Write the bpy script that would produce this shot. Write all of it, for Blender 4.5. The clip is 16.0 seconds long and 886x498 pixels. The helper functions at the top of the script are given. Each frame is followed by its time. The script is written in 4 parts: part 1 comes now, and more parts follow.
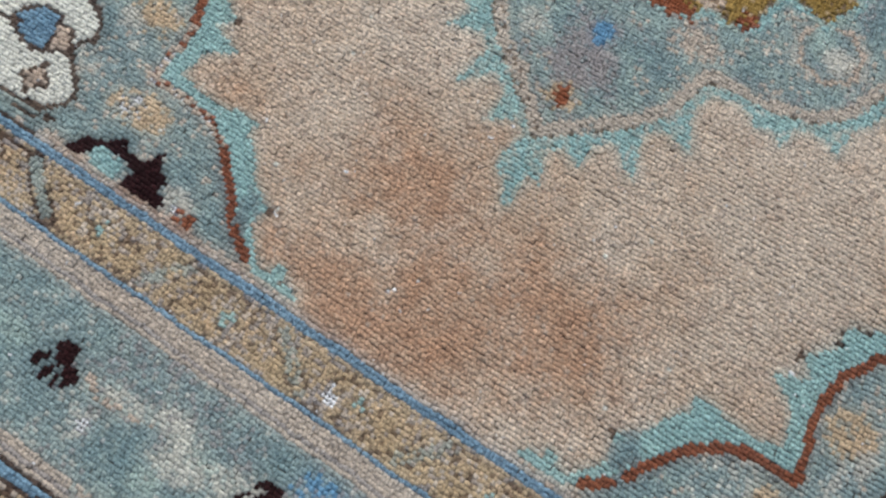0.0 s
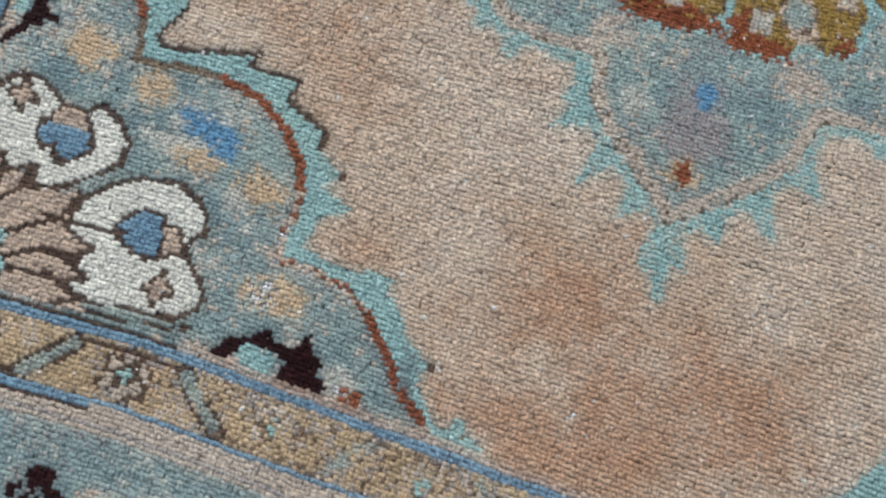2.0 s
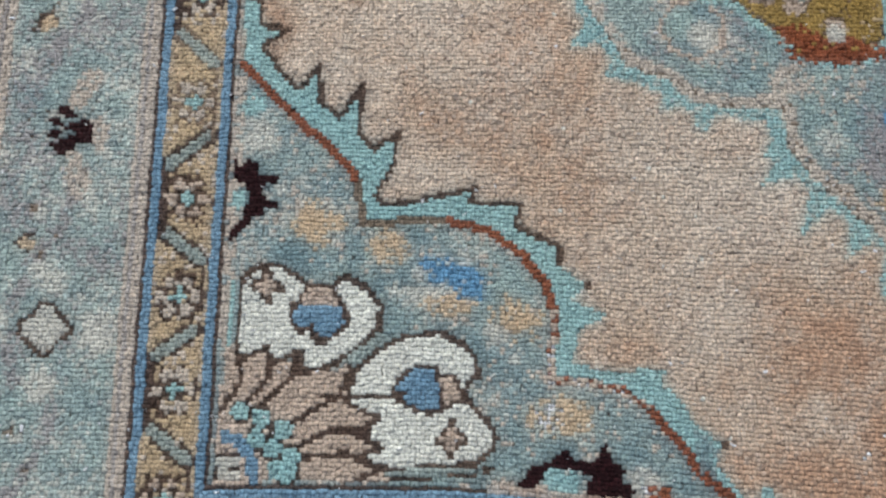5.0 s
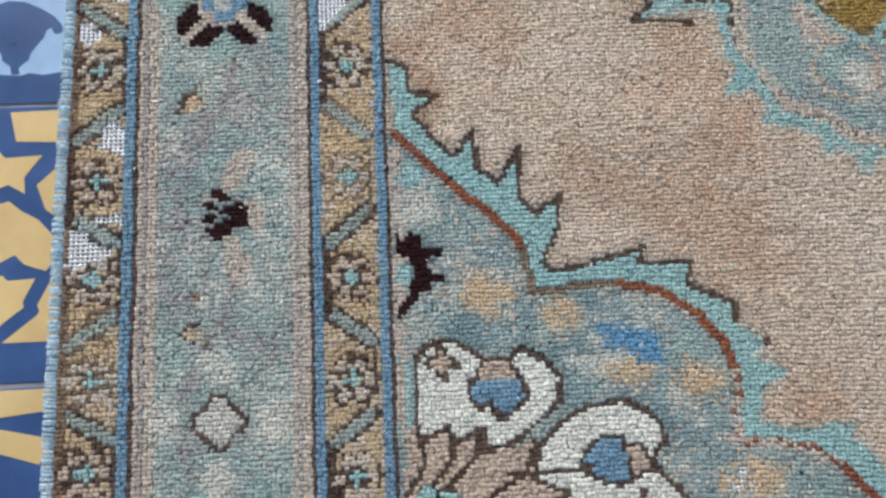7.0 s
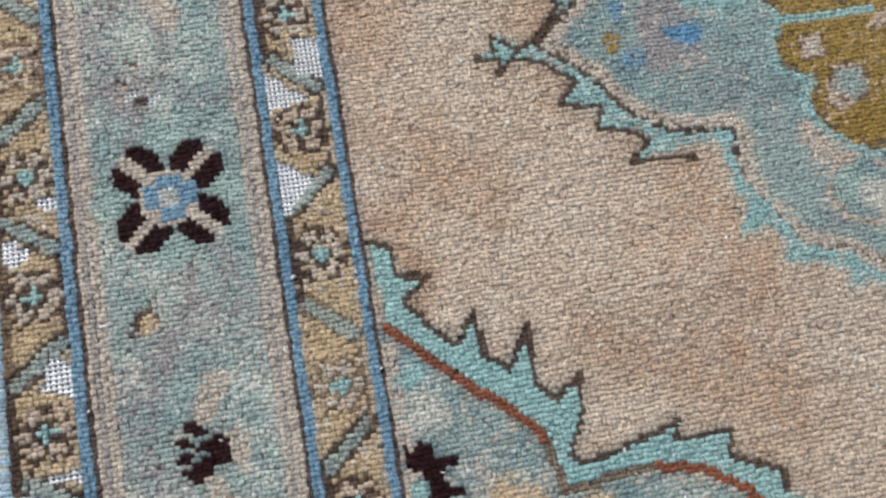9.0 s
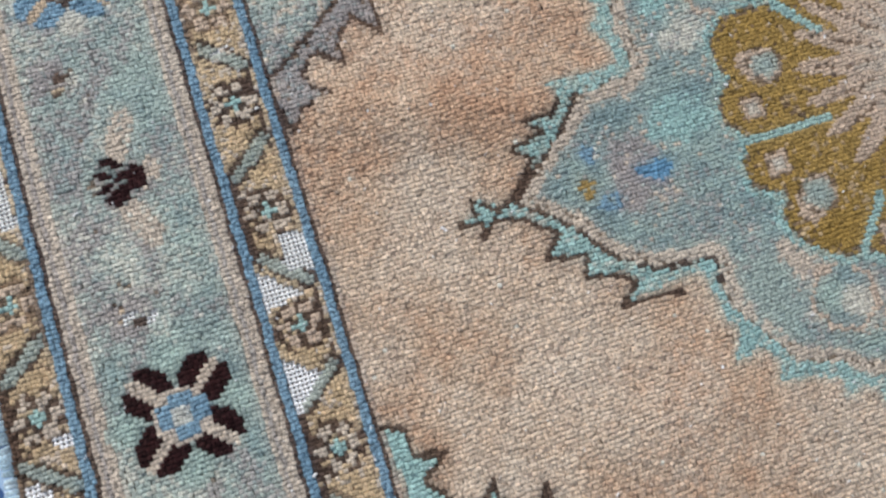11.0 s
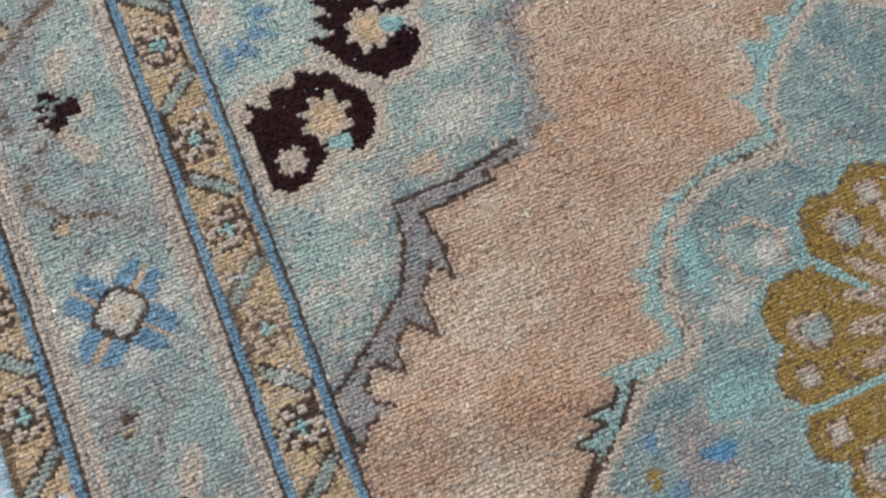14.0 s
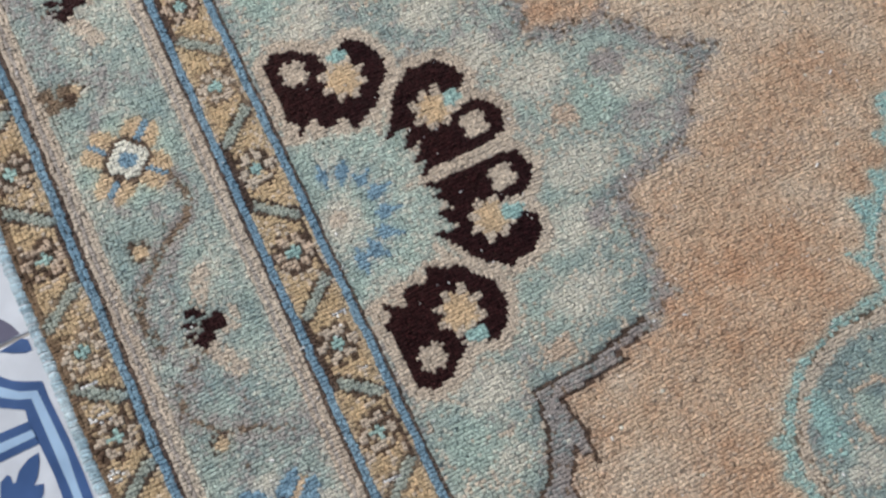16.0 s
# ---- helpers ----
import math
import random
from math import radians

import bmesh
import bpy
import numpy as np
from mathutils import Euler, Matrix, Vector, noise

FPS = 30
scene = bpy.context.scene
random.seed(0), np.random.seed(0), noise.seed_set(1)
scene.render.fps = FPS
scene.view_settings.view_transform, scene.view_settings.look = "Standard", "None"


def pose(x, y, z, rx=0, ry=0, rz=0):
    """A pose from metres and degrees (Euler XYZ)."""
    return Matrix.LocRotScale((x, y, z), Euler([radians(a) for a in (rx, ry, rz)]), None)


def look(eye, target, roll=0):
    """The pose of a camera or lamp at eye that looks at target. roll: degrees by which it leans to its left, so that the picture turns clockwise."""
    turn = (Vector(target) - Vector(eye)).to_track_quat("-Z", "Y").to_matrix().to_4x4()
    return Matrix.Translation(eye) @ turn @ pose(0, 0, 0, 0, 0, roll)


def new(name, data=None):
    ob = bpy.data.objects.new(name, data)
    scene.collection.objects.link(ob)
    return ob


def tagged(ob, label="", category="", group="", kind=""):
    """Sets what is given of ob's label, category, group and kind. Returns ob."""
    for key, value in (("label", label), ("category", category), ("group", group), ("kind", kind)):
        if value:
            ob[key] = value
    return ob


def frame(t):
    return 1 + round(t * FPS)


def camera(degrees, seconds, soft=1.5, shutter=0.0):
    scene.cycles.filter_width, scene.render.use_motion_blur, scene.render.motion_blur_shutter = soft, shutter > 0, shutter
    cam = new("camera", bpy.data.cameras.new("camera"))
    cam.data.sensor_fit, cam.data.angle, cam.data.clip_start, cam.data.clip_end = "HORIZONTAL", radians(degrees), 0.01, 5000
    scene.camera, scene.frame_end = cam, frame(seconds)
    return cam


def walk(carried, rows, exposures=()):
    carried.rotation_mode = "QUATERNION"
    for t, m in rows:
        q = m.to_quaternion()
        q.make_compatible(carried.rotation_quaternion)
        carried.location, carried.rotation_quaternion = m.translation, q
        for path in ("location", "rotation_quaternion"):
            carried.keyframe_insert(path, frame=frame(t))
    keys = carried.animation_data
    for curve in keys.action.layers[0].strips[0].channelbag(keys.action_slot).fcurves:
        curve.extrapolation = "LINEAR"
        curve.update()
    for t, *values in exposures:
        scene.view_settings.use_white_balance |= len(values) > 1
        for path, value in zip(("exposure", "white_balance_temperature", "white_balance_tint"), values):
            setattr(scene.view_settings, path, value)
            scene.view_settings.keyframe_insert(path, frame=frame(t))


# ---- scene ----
cam = camera(64.4, 16.0, 2.7)
PATH = [
    (0, (0.497, -0.031, 0.466), (0.39, 0.391, -1.486), 15.1),
    (0.5, (0.452, -0.012, 0.476), (0.384, 0.357, -1.489), 15.9),
    (1, (0.409, 0.016, 0.477), (0.389, 0.371, -1.491), 19.2),
    (1.5, (0.362, 0.035, 0.472), (0.353, 0.376, -1.499), 16.8),
    (2, (0.342, 0.044, 0.475), (0.345, 0.334, -1.504), 16.2),
    (2.5, (0.324, 0.047, 0.476), (0.335, 0.309, -1.506), 17.1),
    (3, (0.285, 0.05, 0.478), (0.297, 0.341, -1.5), 14.0),
    (3.5, (0.238, 0.051, 0.486), (0.262, 0.358, -1.49), 11.3),
    (4, (0.199, 0.066, 0.492), (0.245, 0.385, -1.482), 11.5),
    (4.2, (0.193, 0.072, 0.495), (0.23, 0.399, -1.478), 9.3),
    (6.3, (0.052, 0.114, 0.489), (0.138, 0.42, -1.486), 13.7),
    (6.5, (0.045, 0.121, 0.489), (0.127, 0.428, -1.486), 12.7),
    (7, (0.026, 0.139, 0.485), (0.087, 0.457, -1.489), 8.3),
    (7.5, (0.009, 0.182, 0.478), (0.094, 0.501, -1.494), 12.0),
    (8, (-0.003, 0.221, 0.472), (0.094, 0.542, -1.5), 11.7),
    (8.5, (0.009, 0.255, 0.458), (0.15, 0.571, -1.512), 16.3),
    (9, (0.01, 0.279, 0.446), (0.204, 0.574, -1.522), 23.5),
    (9.2, (0.021, 0.296, 0.447), (0.18, 0.562, -1.529), 20.3),
    (11.3, (0.024, 0.405, 0.482), (0.279, 0.652, -1.486), 26.8),
    (11.5, (0.023, 0.409, 0.486), (0.289, 0.694, -1.476), 23.2),
    (12, (0.047, 0.447, 0.499), (0.277, 0.724, -1.468), 18.6),
    (12.5, (0.057, 0.494, 0.507), (0.29, 0.783, -1.458), 17.1),
    (13, (0.058, 0.532, 0.509), (0.282, 0.833, -1.455), 14.6),
    (13.5, (0.057, 0.564, 0.514), (0.298, 0.865, -1.449), 16.6),
    (14, (0.053, 0.605, 0.514), (0.299, 0.893, -1.45), 18.3),
    (14.5, (0.045, 0.657, 0.519), (0.299, 0.953, -1.442), 17.6),
    (15, (0.027, 0.698, 0.528), (0.287, 0.999, -1.433), 15.8),
    (15.5, (0.018, 0.728, 0.537), (0.281, 1.054, -1.419), 13.0),
    (16, (0.011, 0.761, 0.553), (0.267, 1.105, -1.401), 10.3),
]
walk(cam, [(t, look(eye, target, roll)) for t, eye, target, roll in PATH],
     exposures=[(0, -0.03, 6500, 9), (4, -0.09, 6380, 8), (7, -0.1, 6320, 9), (9, -0.1, 6520, 9), (11.5, -0.09, 6560, 10), (12.5, -0.02, 6550, 10), (13.4, -0.23, 6600, 10), (14.5, -0.3, 6650, 10), (16, -0.36, 6800, 10)])

# ---------------------------------------------------------------- light
scene.view_settings.exposure = 0.0
world = bpy.data.worlds.new("sky")
scene.world = world
world.use_nodes = True
wt = world.node_tree
sky = wt.nodes.new("ShaderNodeTexSky")
sky.sky_type, sky.sun_disc = "NISHITA", False
sky.sun_elevation, sky.sun_rotation = radians(40), radians(-14)
wt.links.new(sky.outputs["Color"], wt.nodes["Background"].inputs["Color"])
wt.nodes["Background"].inputs["Strength"].default_value = 0.1
sun_data = bpy.data.lights.new("sun", "SUN")
sun_data.energy, sun_data.angle, sun_data.color = 0.75, radians(30), (1.0, 0.93, 0.84)
sun = new("sun", sun_data)
sun.matrix_world = look((-0.9, 3.4, 3.0), (0.3, 0.5, 0))
# added, unseen area lamp in an assumed north opening, for falloff across the rug
north_fill_data = bpy.data.lights.new("north_fill", "AREA")
north_fill_data.shape, north_fill_data.size, north_fill_data.size_y = "RECTANGLE", 1.9, 1.7
north_fill_data.energy, north_fill_data.color = 112, (0.98, 0.98, 1.0)
north_fill_lamp = new("north_fill", north_fill_data)
north_fill_lamp.matrix_world = look((-0.9, 3.06, 1.35), (-0.75, 0.0, 0.6))

# ---------------------------------------------------------------- materials


def srgb(r, g, b):
    return tuple(((c / 255) / 12.92 if c <= 10 else ((c / 255 + 0.055) / 1.055) ** 2.4) for c in (r, g, b)) + (1.0,)


def wool(name, rgb, spread=0.16, second=None, bleed=0.0, patch=9.0):
    """Dyed wool: each tuft a little lighter or darker, slow drifts of dye, fine fibre."""
    m = bpy.data.materials.new(name)
    m.use_nodes = True
    nt = m.node_tree
    b = nt.nodes["Principled BSDF"]
    b.inputs["Roughness"].default_value = 0.92
    b.inputs["Specular IOR Level"].default_value = 0.15
    b.inputs["Sheen Weight"].default_value = 0.04
    b.inputs["Sheen Roughness"].default_value = 0.5
    geo = nt.nodes.new("ShaderNodeNewGeometry")
    tc = nt.nodes.new("ShaderNodeTexCoord")
    drift = nt.nodes.new("ShaderNodeTexNoise")
    drift.inputs["Scale"].default_value, drift.inputs["Detail"].default_value = patch, 4
    nt.links.new(tc.outputs["Object"], drift.inputs["Vector"])
    mix = nt.nodes.new("ShaderNodeMix")
    mix.data_type = "RGBA"
    mix.inputs["A"].default_value = srgb(*rgb)
    mix.inputs["B"].default_value = srgb(*(second or tuple(min(255, c * 1.12) for c in rgb)))
    ramp = nt.nodes.new("ShaderNodeMapRange")
    ramp.inputs["From Min"].default_value, ramp.inputs["From Max"].default_value = 0.36, 0.64
    nt.links.new(drift.outputs["Fac"], ramp.inputs["Value"])
    nt.links.new(ramp.outputs["Result"], mix.inputs["Factor"])
    value = nt.nodes.new("ShaderNodeMapRange")
    value.inputs["To Min"].default_value, value.inputs["To Max"].default_value = 1 - spread, 1 + spread
    nt.links.new(geo.outputs["Random Per Island"], value.inputs["Value"])
    fibre = nt.nodes.new("ShaderNodeTexNoise")
    fibre.inputs["Scale"].default_value, fibre.inputs["Detail"].default_value = 1.0, 3
    lay = nt.nodes.new("ShaderNodeMapping")
    lay.inputs["Scale"].default_value = (820, 520, 600)
    nt.links.new(tc.outputs["Object"], lay.inputs["Vector"])
    nt.links.new(lay.outputs["Vector"], fibre.inputs["Vector"])
    fv = nt.nodes.new("ShaderNodeMapRange")
    fv.inputs["From Min"].default_value, fv.inputs["From Max"].default_value = 0.3, 0.72
    fv.inputs["To Min"].default_value, fv.inputs["To Max"].default_value = 0.56, 1.56
    nt.links.new(fibre.outputs["Fac"], fv.inputs["Value"])
    mul = nt.nodes.new("ShaderNodeMath")
    mul.operation = "MULTIPLY"
    nt.links.new(value.outputs["Result"], mul.inputs[0])
    nt.links.new(fv.outputs["Result"], mul.inputs[1])
    hsv = nt.nodes.new("ShaderNodeHueSaturation")
    source = mix
    if bleed:
        # neighbouring dyes have run into the tuft
        ran = nt.nodes.new("ShaderNodeAttribute")
        ran.attribute_name = "run_dye"
        source = nt.nodes.new("ShaderNodeMix")
        source.data_type = "RGBA"
        source.inputs["Factor"].default_value = bleed
        nt.links.new(mix.outputs["Result"], source.inputs["A"])
        nt.links.new(ran.outputs["Color"], source.inputs["B"])
    nt.links.new(source.outputs["Result"], hsv.inputs["Color"])
    nt.links.new(mul.outputs["Value"], hsv.inputs["Value"])
    nt.links.new(hsv.outputs["Color"], b.inputs["Base Color"])
    bump = nt.nodes.new("ShaderNodeBump")
    bump.inputs["Strength"].default_value, bump.inputs["Distance"].default_value = 0.6, 0.0007
    nt.links.new(fibre.outputs["Fac"], bump.inputs["Height"])
    nt.links.new(bump.outputs["Normal"], b.inputs["Normal"])
    return m


def glaze(name, rgb, rough=0.22, wear=0.1):
    """Painted ceramic tile: glossy, faintly cloudy, scuffed."""
    m = bpy.data.materials.new(name)
    m.use_nodes = True
    nt = m.node_tree
    b = nt.nodes["Principled BSDF"]
    tc = nt.nodes.new("ShaderNodeTexCoord")
    n1 = nt.nodes.new("ShaderNodeTexNoise")
    n1.inputs["Scale"].default_value, n1.inputs["Detail"].default_value = 32, 8
    nt.links.new(tc.outputs["Object"], n1.inputs["Vector"])
    mix = nt.nodes.new("ShaderNodeMix")
    mix.data_type = "RGBA"
    mix.inputs["A"].default_value = srgb(*(max(0, c * (1 - wear)) for c in rgb))
    mix.inputs["B"].default_value = srgb(*(min(255, c * (1 + wear) + 6) for c in rgb))
    nt.links.new(n1.outputs["Fac"], mix.inputs["Factor"])
    nt.links.new(mix.outputs["Result"], b.inputs["Base Color"])
    r = nt.nodes.new("ShaderNodeMapRange")
    r.inputs["To Min"].default_value, r.inputs["To Max"].default_value = rough, rough + 0.25
    nt.links.new(n1.outputs["Fac"], r.inputs["Value"])
    nt.links.new(r.outputs["Result"], b.inputs["Roughness"])
    return m


def plaster(name, rgb):
    m = glaze(name, rgb, 0.7, 0.04)
    return m


# dyes of the rug, in the order of their numbers
DYES = []


def dyed(name, rgb, spread, second, bleed):
    DYES.append((name, rgb, spread, second, bleed))


dyed("field_wool", (203, 179, 154), 0.1, (201, 175, 150), 0.8)
dyed("teal_wool", (161, 176, 168), 0.1, (152, 171, 166), 0.72)
dyed("turquoise_wool", (150, 187, 184), 0.11, (160, 191, 184), 0.16)
dyed("sky_blue_wool", (112, 146, 167), 0.12, (124, 156, 174), 0.12)
dyed("dark_brown_wool", (74, 57, 49), 0.2, (92, 72, 58), 0.12)
dyed("black_wool", (38, 13, 17), 0.3, (46, 20, 20), 0.02)
dyed("beige_wool", (200, 187, 170), 0.1, (194, 178, 160), 0.2)
dyed("ochre_wool", (196, 172, 136), 0.11, (184, 160, 126), 0.35)
dyed("rust_wool", (128, 70, 46), 0.18, (146, 82, 50), 0.12)
dyed("gold_wool", (150, 122, 62), 0.18, (162, 134, 76), 0.14)
dyed("ivory_wool", (226, 226, 212), 0.07, (220, 218, 204), 0.1)
dyed("tan_wool", (208, 182, 148), 0.1, (208, 178, 140), 0.4)
dyed("lilac_wool", (163, 156, 152), 0.11, (154, 147, 144), 0.5)
dyed("pale_wool", (206, 204, 190), 0.09, (200, 194, 180), 0.55)
dyed("slate_wool", (126, 150, 151), 0.1, (136, 156, 155), 0.7)
dyed("dusty_rose_wool", (200, 179, 158), 0.1, (190, 169, 150), 0.25)
dyed("brown_wool", (128, 106, 84), 0.16, (118, 98, 80), 0.25)
dyed("bright_blue_wool", (100, 148, 180), 0.12, (112, 158, 186), 0.2)
dyed("faded_lit_field_wool", (214, 198, 178), 0.1, (208, 190, 170), 0.8)
dyed("ruddy_field_wool", (190, 152, 123), 0.1, (184, 144, 115), 0.8)
dyed("mint_wool", (167, 187, 177), 0.1, (161, 183, 175), 0.72)
FIELD, TEAL, TURQ, SKY, DARK, BLACK, BEIGE, OCHRE, RUST, GOLD, IVORY, TAN, LILAC, PALE, SLATE, ROSE, BROWN, BLUE, FADED_LIT, RUDDY, MINT = range(21)
BARE = 40
WOOLS = [wool(n, c, s, d, r) for n, c, s, d, r in DYES]
cotton = wool("cotton_warp", (238, 238, 234), 0.06)
gap_shade_wool = wool("gap_shade_wool", (98, 84, 72), 0.1)
selvage_wool = wool("selvage_wool", (196, 214, 220), 0.2, (168, 196, 208), patch=60.0)
tile_white = glaze("tile_white", (206, 212, 220))
tile_navy = glaze("tile_navy", (58, 86, 132), 0.2, 0.24)
tile_pale = glaze("tile_pale_blue", (160, 190, 226), 0.2, 0.16)
tile_yellow = glaze("tile_yellow", (232, 196, 134))
tile_grape = glaze("tile_grape", (96, 95, 116))
grout_mat = glaze("grout", (164, 160, 156), 0.8, 0.1)
wall_mat = plaster("wall_plaster", (226, 222, 214))

# ---------------------------------------------------------------- the weaver's cartoon (millimetres from the field's corner)
KU, KV = 3.0, 3.0             # one knot: across and along the warps
MU, MV = 491.0, 917.0         # lines about which the design repeats
EDGE = 214.0
U0, U1 = -EDGE, 2 * MU + EDGE
V0, V1 = -EDGE, 2 * MV + EDGE
NI, NJ = round((U1 - U0) / KU), round((V1 - V0) / KV)
UU, VV = np.meshgrid(U0 + (np.arange(NI) + 0.5) * KU, V0 + (np.arange(NJ) + 0.5) * KV)
dye = np.full((NJ, NI), FIELD, np.int16)
region = np.zeros((NJ, NI), np.int16)
REGIONS = []
rng = np.random.default_rng(7)


def cloud(size, seed):
    """Smooth noise from 0 to 1 with patches about that many millimetres wide."""
    g = np.random.default_rng(seed).random((int(NJ * KV / size) + 3, int(NI * KU / size) + 3))
    y, x = np.arange(NJ)[:, None] * KV / size, np.arange(NI)[None, :] * KU / size
    j, i = y.astype(int), x.astype(int)
    fy, fx = y - j, x - i
    fy, fx = fy * fy * (3 - 2 * fy), fx * fx * (3 - 2 * fx)
    return (g[j, i] * (1 - fx) + g[j, i + 1] * fx) * (1 - fy) + (g[j + 1, i] * (1 - fx) + g[j + 1, i + 1] * fx) * fy


GRAIN = rng.random((NJ, NI))
C1, C2, C3, C4, C5 = cloud(34, 1), cloud(22, 2), cloud(60, 3), cloud(14, 4), cloud(8, 5)


def begin(name, label=""):
    """All that is woven from here on belongs to the part of that name."""
    REGIONS.append((name, label))
    return len(REGIONS) - 1


AREA = begin("field_ground")


def ways(p, mirror):
    p = np.asarray(p, float)
    out = [p]
    if "u" in mirror:
        out += [np.c_[2 * MU - q[:, 0], q[:, 1]] for q in out]
    if "v" in mirror:
        out += [np.c_[q[:, 0], 2 * MV - q[:, 1]] for q in out]
    return out


def window(p, pad):
    i0, j0 = ((p.min(0) - pad - (U0, V0)) / (KU, KV)).astype(int)
    i1, j1 = ((p.max(0) + pad - (U0, V0)) / (KU, KV)).astype(int) + 1
    return slice(max(j0, 0), max(min(j1, NJ), 0)), slice(max(i0, 0), max(min(i1, NI), 0))


def put(sl, mask, d):
    if callable(d):
        dye[sl][mask] = d(sl)[mask]
    else:
        dye[sl][mask] = d
    region[sl][mask] = AREA


def inside(p, u, v):
    m = np.zeros(u.shape, bool)
    for (x0, y0), (x1, y1) in zip(p, np.roll(p, -1, 0)):
        if y0 != y1:
            m ^= ((y0 > v) != (y1 > v)) & (u < (x1 - x0) * (v - y0) / (y1 - y0) + x0)
    return m


def fill(p, d, mirror="uv"):
    for q in ways(p, mirror):
        sl = window(q, KU)
        put(sl, inside(q, UU[sl], VV[sl]), d)


def away(q, u, v, close=False):
    best = np.full(u.shape, 1e9)
    pairs = list(zip(q[:-1], q[1:])) + ([(q[-1], q[0])] if close else [])
    for a, b in pairs:
        ab = b - a
        t = np.clip(((u - a[0]) * ab[0] + (v - a[1]) * ab[1]) / max(ab @ ab, 1e-9), 0, 1)
        best = np.minimum(best, np.hypot(u - a[0] - t * ab[0], v - a[1] - t * ab[1]))
    return best


def line(p, width, d, mirror="uv", close=False, dash=None, clip=False):
    width = max(width, 1.2 * KU)
    for q in ways(p, mirror):
        sl = window(q, width)
        m = away(q, UU[sl], VV[sl], close) < width / 2
        if dash is not None:
            m &= GRAIN[sl] < dash
        if clip:
            m &= inside(q, UU[sl], VV[sl])
        put(sl, m, d)


def blob(u, v, ru, rv, d, mirror="uv", rough=0.45, dense=1.0):
    """A patch of knots whose edge frays into the ground."""
    for (a, b), in ways([(u, v)], mirror):
        sl = window(np.array([(a - ru, b - rv), (a + ru, b + rv)]), 3 * KU)
        r = np.hypot((UU[sl] - a) / ru, (VV[sl] - b) / rv)
        fray = 0.25 if dense == 1 else 0.7
        put(sl, (r + rough * (C4[sl] - 0.5) + 0.3 * (C5[sl] - 0.5) + fray * (GRAIN[sl] - 0.5) < 1) & (GRAIN[sl] < dense), d)


def star(u, v, r, n, depth, turn, d, mirror="uv", squeeze=1.0):
    """A flower outline of n lobes."""
    for k, ((a, b),) in enumerate(ways([(u, v)], mirror)):
        sl = window(np.array([(a - r, b - r), (a + r, b + r)]), KU)
        x, y = (UU[sl] - a) * (-1 if k % 2 and "u" in mirror else 1), (VV[sl] - b) / squeeze
        put(sl, np.hypot(x, y) < r * (1 - depth * (0.5 - 0.5 * np.cos(n * (np.arctan2(y, x) - radians(turn))))), d)


def ray(c, a, r0, r1, sx=1.0):
    return [(c[0] + r0 * math.cos(a), c[1] + r0 * math.sin(a)), (c[0] + r1 * math.cos(a), c[1] + r1 * math.sin(a))]


# grounds of mixed, faded dye
GRAIN2 = rng.random((NJ, NI))
BROAD = 0.45 * cloud(150, 8) + 0.3 * C3 + 0.25 * C1


def mixed(sl, base, others):
    """Knots of the base dye sprinkled with others, thicker where the clouds gather."""
    g = np.full(UU[sl].shape, base)
    for k, (d, c, share, gather) in enumerate(others):
        g[(GRAIN2[sl] * 7919 * (k + 1)) % 1 < np.clip(share + gather * (c[sl] - 0.5), 0, 1)] = d
    return g


def teal_ground(sl):
    return mixed(sl, SLATE, ((TEAL, C2, 0.28, 1.0), (PALE, C1, 0.10, 0.6), (MINT, C3, 0.10, 0.5), (BEIGE, C4, 0.05, 0.3)))


def blue_ground(sl):
    return mixed(sl, SLATE, ((TEAL, C1, 0.3, 0.9), (LILAC, C3, 0.11, 0.7), (BEIGE, C2, 0.06, 0.5), (MINT, C4, 0.16, 0.7)))


def border_ground(sl):
    g = mixed(sl, TEAL, ((SLATE, C2, 0.22, 0.8), (LILAC, C3, 0.10, 0.7), (PALE, C1, 0.16, 0.8), (MINT, C4, 0.07, 0.4)))
    # more knots turn to the darker slate at the end of the rug
    g[(VV[sl] < -20) & (UU[sl] > 60) & (GRAIN[sl] < 0.62) & (g != LILAC)] = SLATE
    return g


def cartouche_ground(sl):
    return mixed(sl, TEAL, ((MINT, C2, 0.34, 0.9), (SLATE, C1, 0.26, 0.9), (PALE, C4, 0.10, 0.5), (BEIGE, C5, 0.12, 0.6), (LILAC, C3, 0.12, 0.7)))


def sea(sl):
    """The faded turquoise of the medallion's edge."""
    return mixed(sl, MINT, ((TURQ, C1, 0.62, 0.6), (PALE, C4, 0.04, 0.2)))


def smoulder(sl):
    return mixed(sl, LILAC, ((SLATE, C4, 0.34, 0.6), (BROWN, C5, 0.16, 0.5), (BEIGE, C2, 0.12, 0.4)))


def pale_ground(sl):
    return mixed(sl, MINT, ((PALE, C2, 0.35, 0.8), (TEAL, C1, 0.3, 0.8)))


def gold_ground(sl):
    return mixed(sl, GOLD, ((BROWN, C4, 0.06, 0.2), (OCHRE, C2, 0.06, 0.3)))


def ochre_ground(sl):
    g = mixed(sl, OCHRE, ((TAN, C1, 0.14, 0.5), (BROWN, C4, 0.03, 0.15), (BEIGE, C2, 0.10, 0.5)))
    # the end band is rubbed and greyed
    end = (VV[sl] < 0) & (UU[sl] > 120)
    g[end & (GRAIN2[sl] < 0.10 + 0.4 * (C2[sl] - 0.4))] = LILAC
    g[end & (GRAIN[sl] < 0.03 + 0.25 * (C4[sl] - 0.5))] = BROWN
    return g


def smoke(sl):
    return mixed(sl, LILAC, ((SLATE, C2, 0.18, 0.3), (BROWN, C4, 0.06, 0.1)))


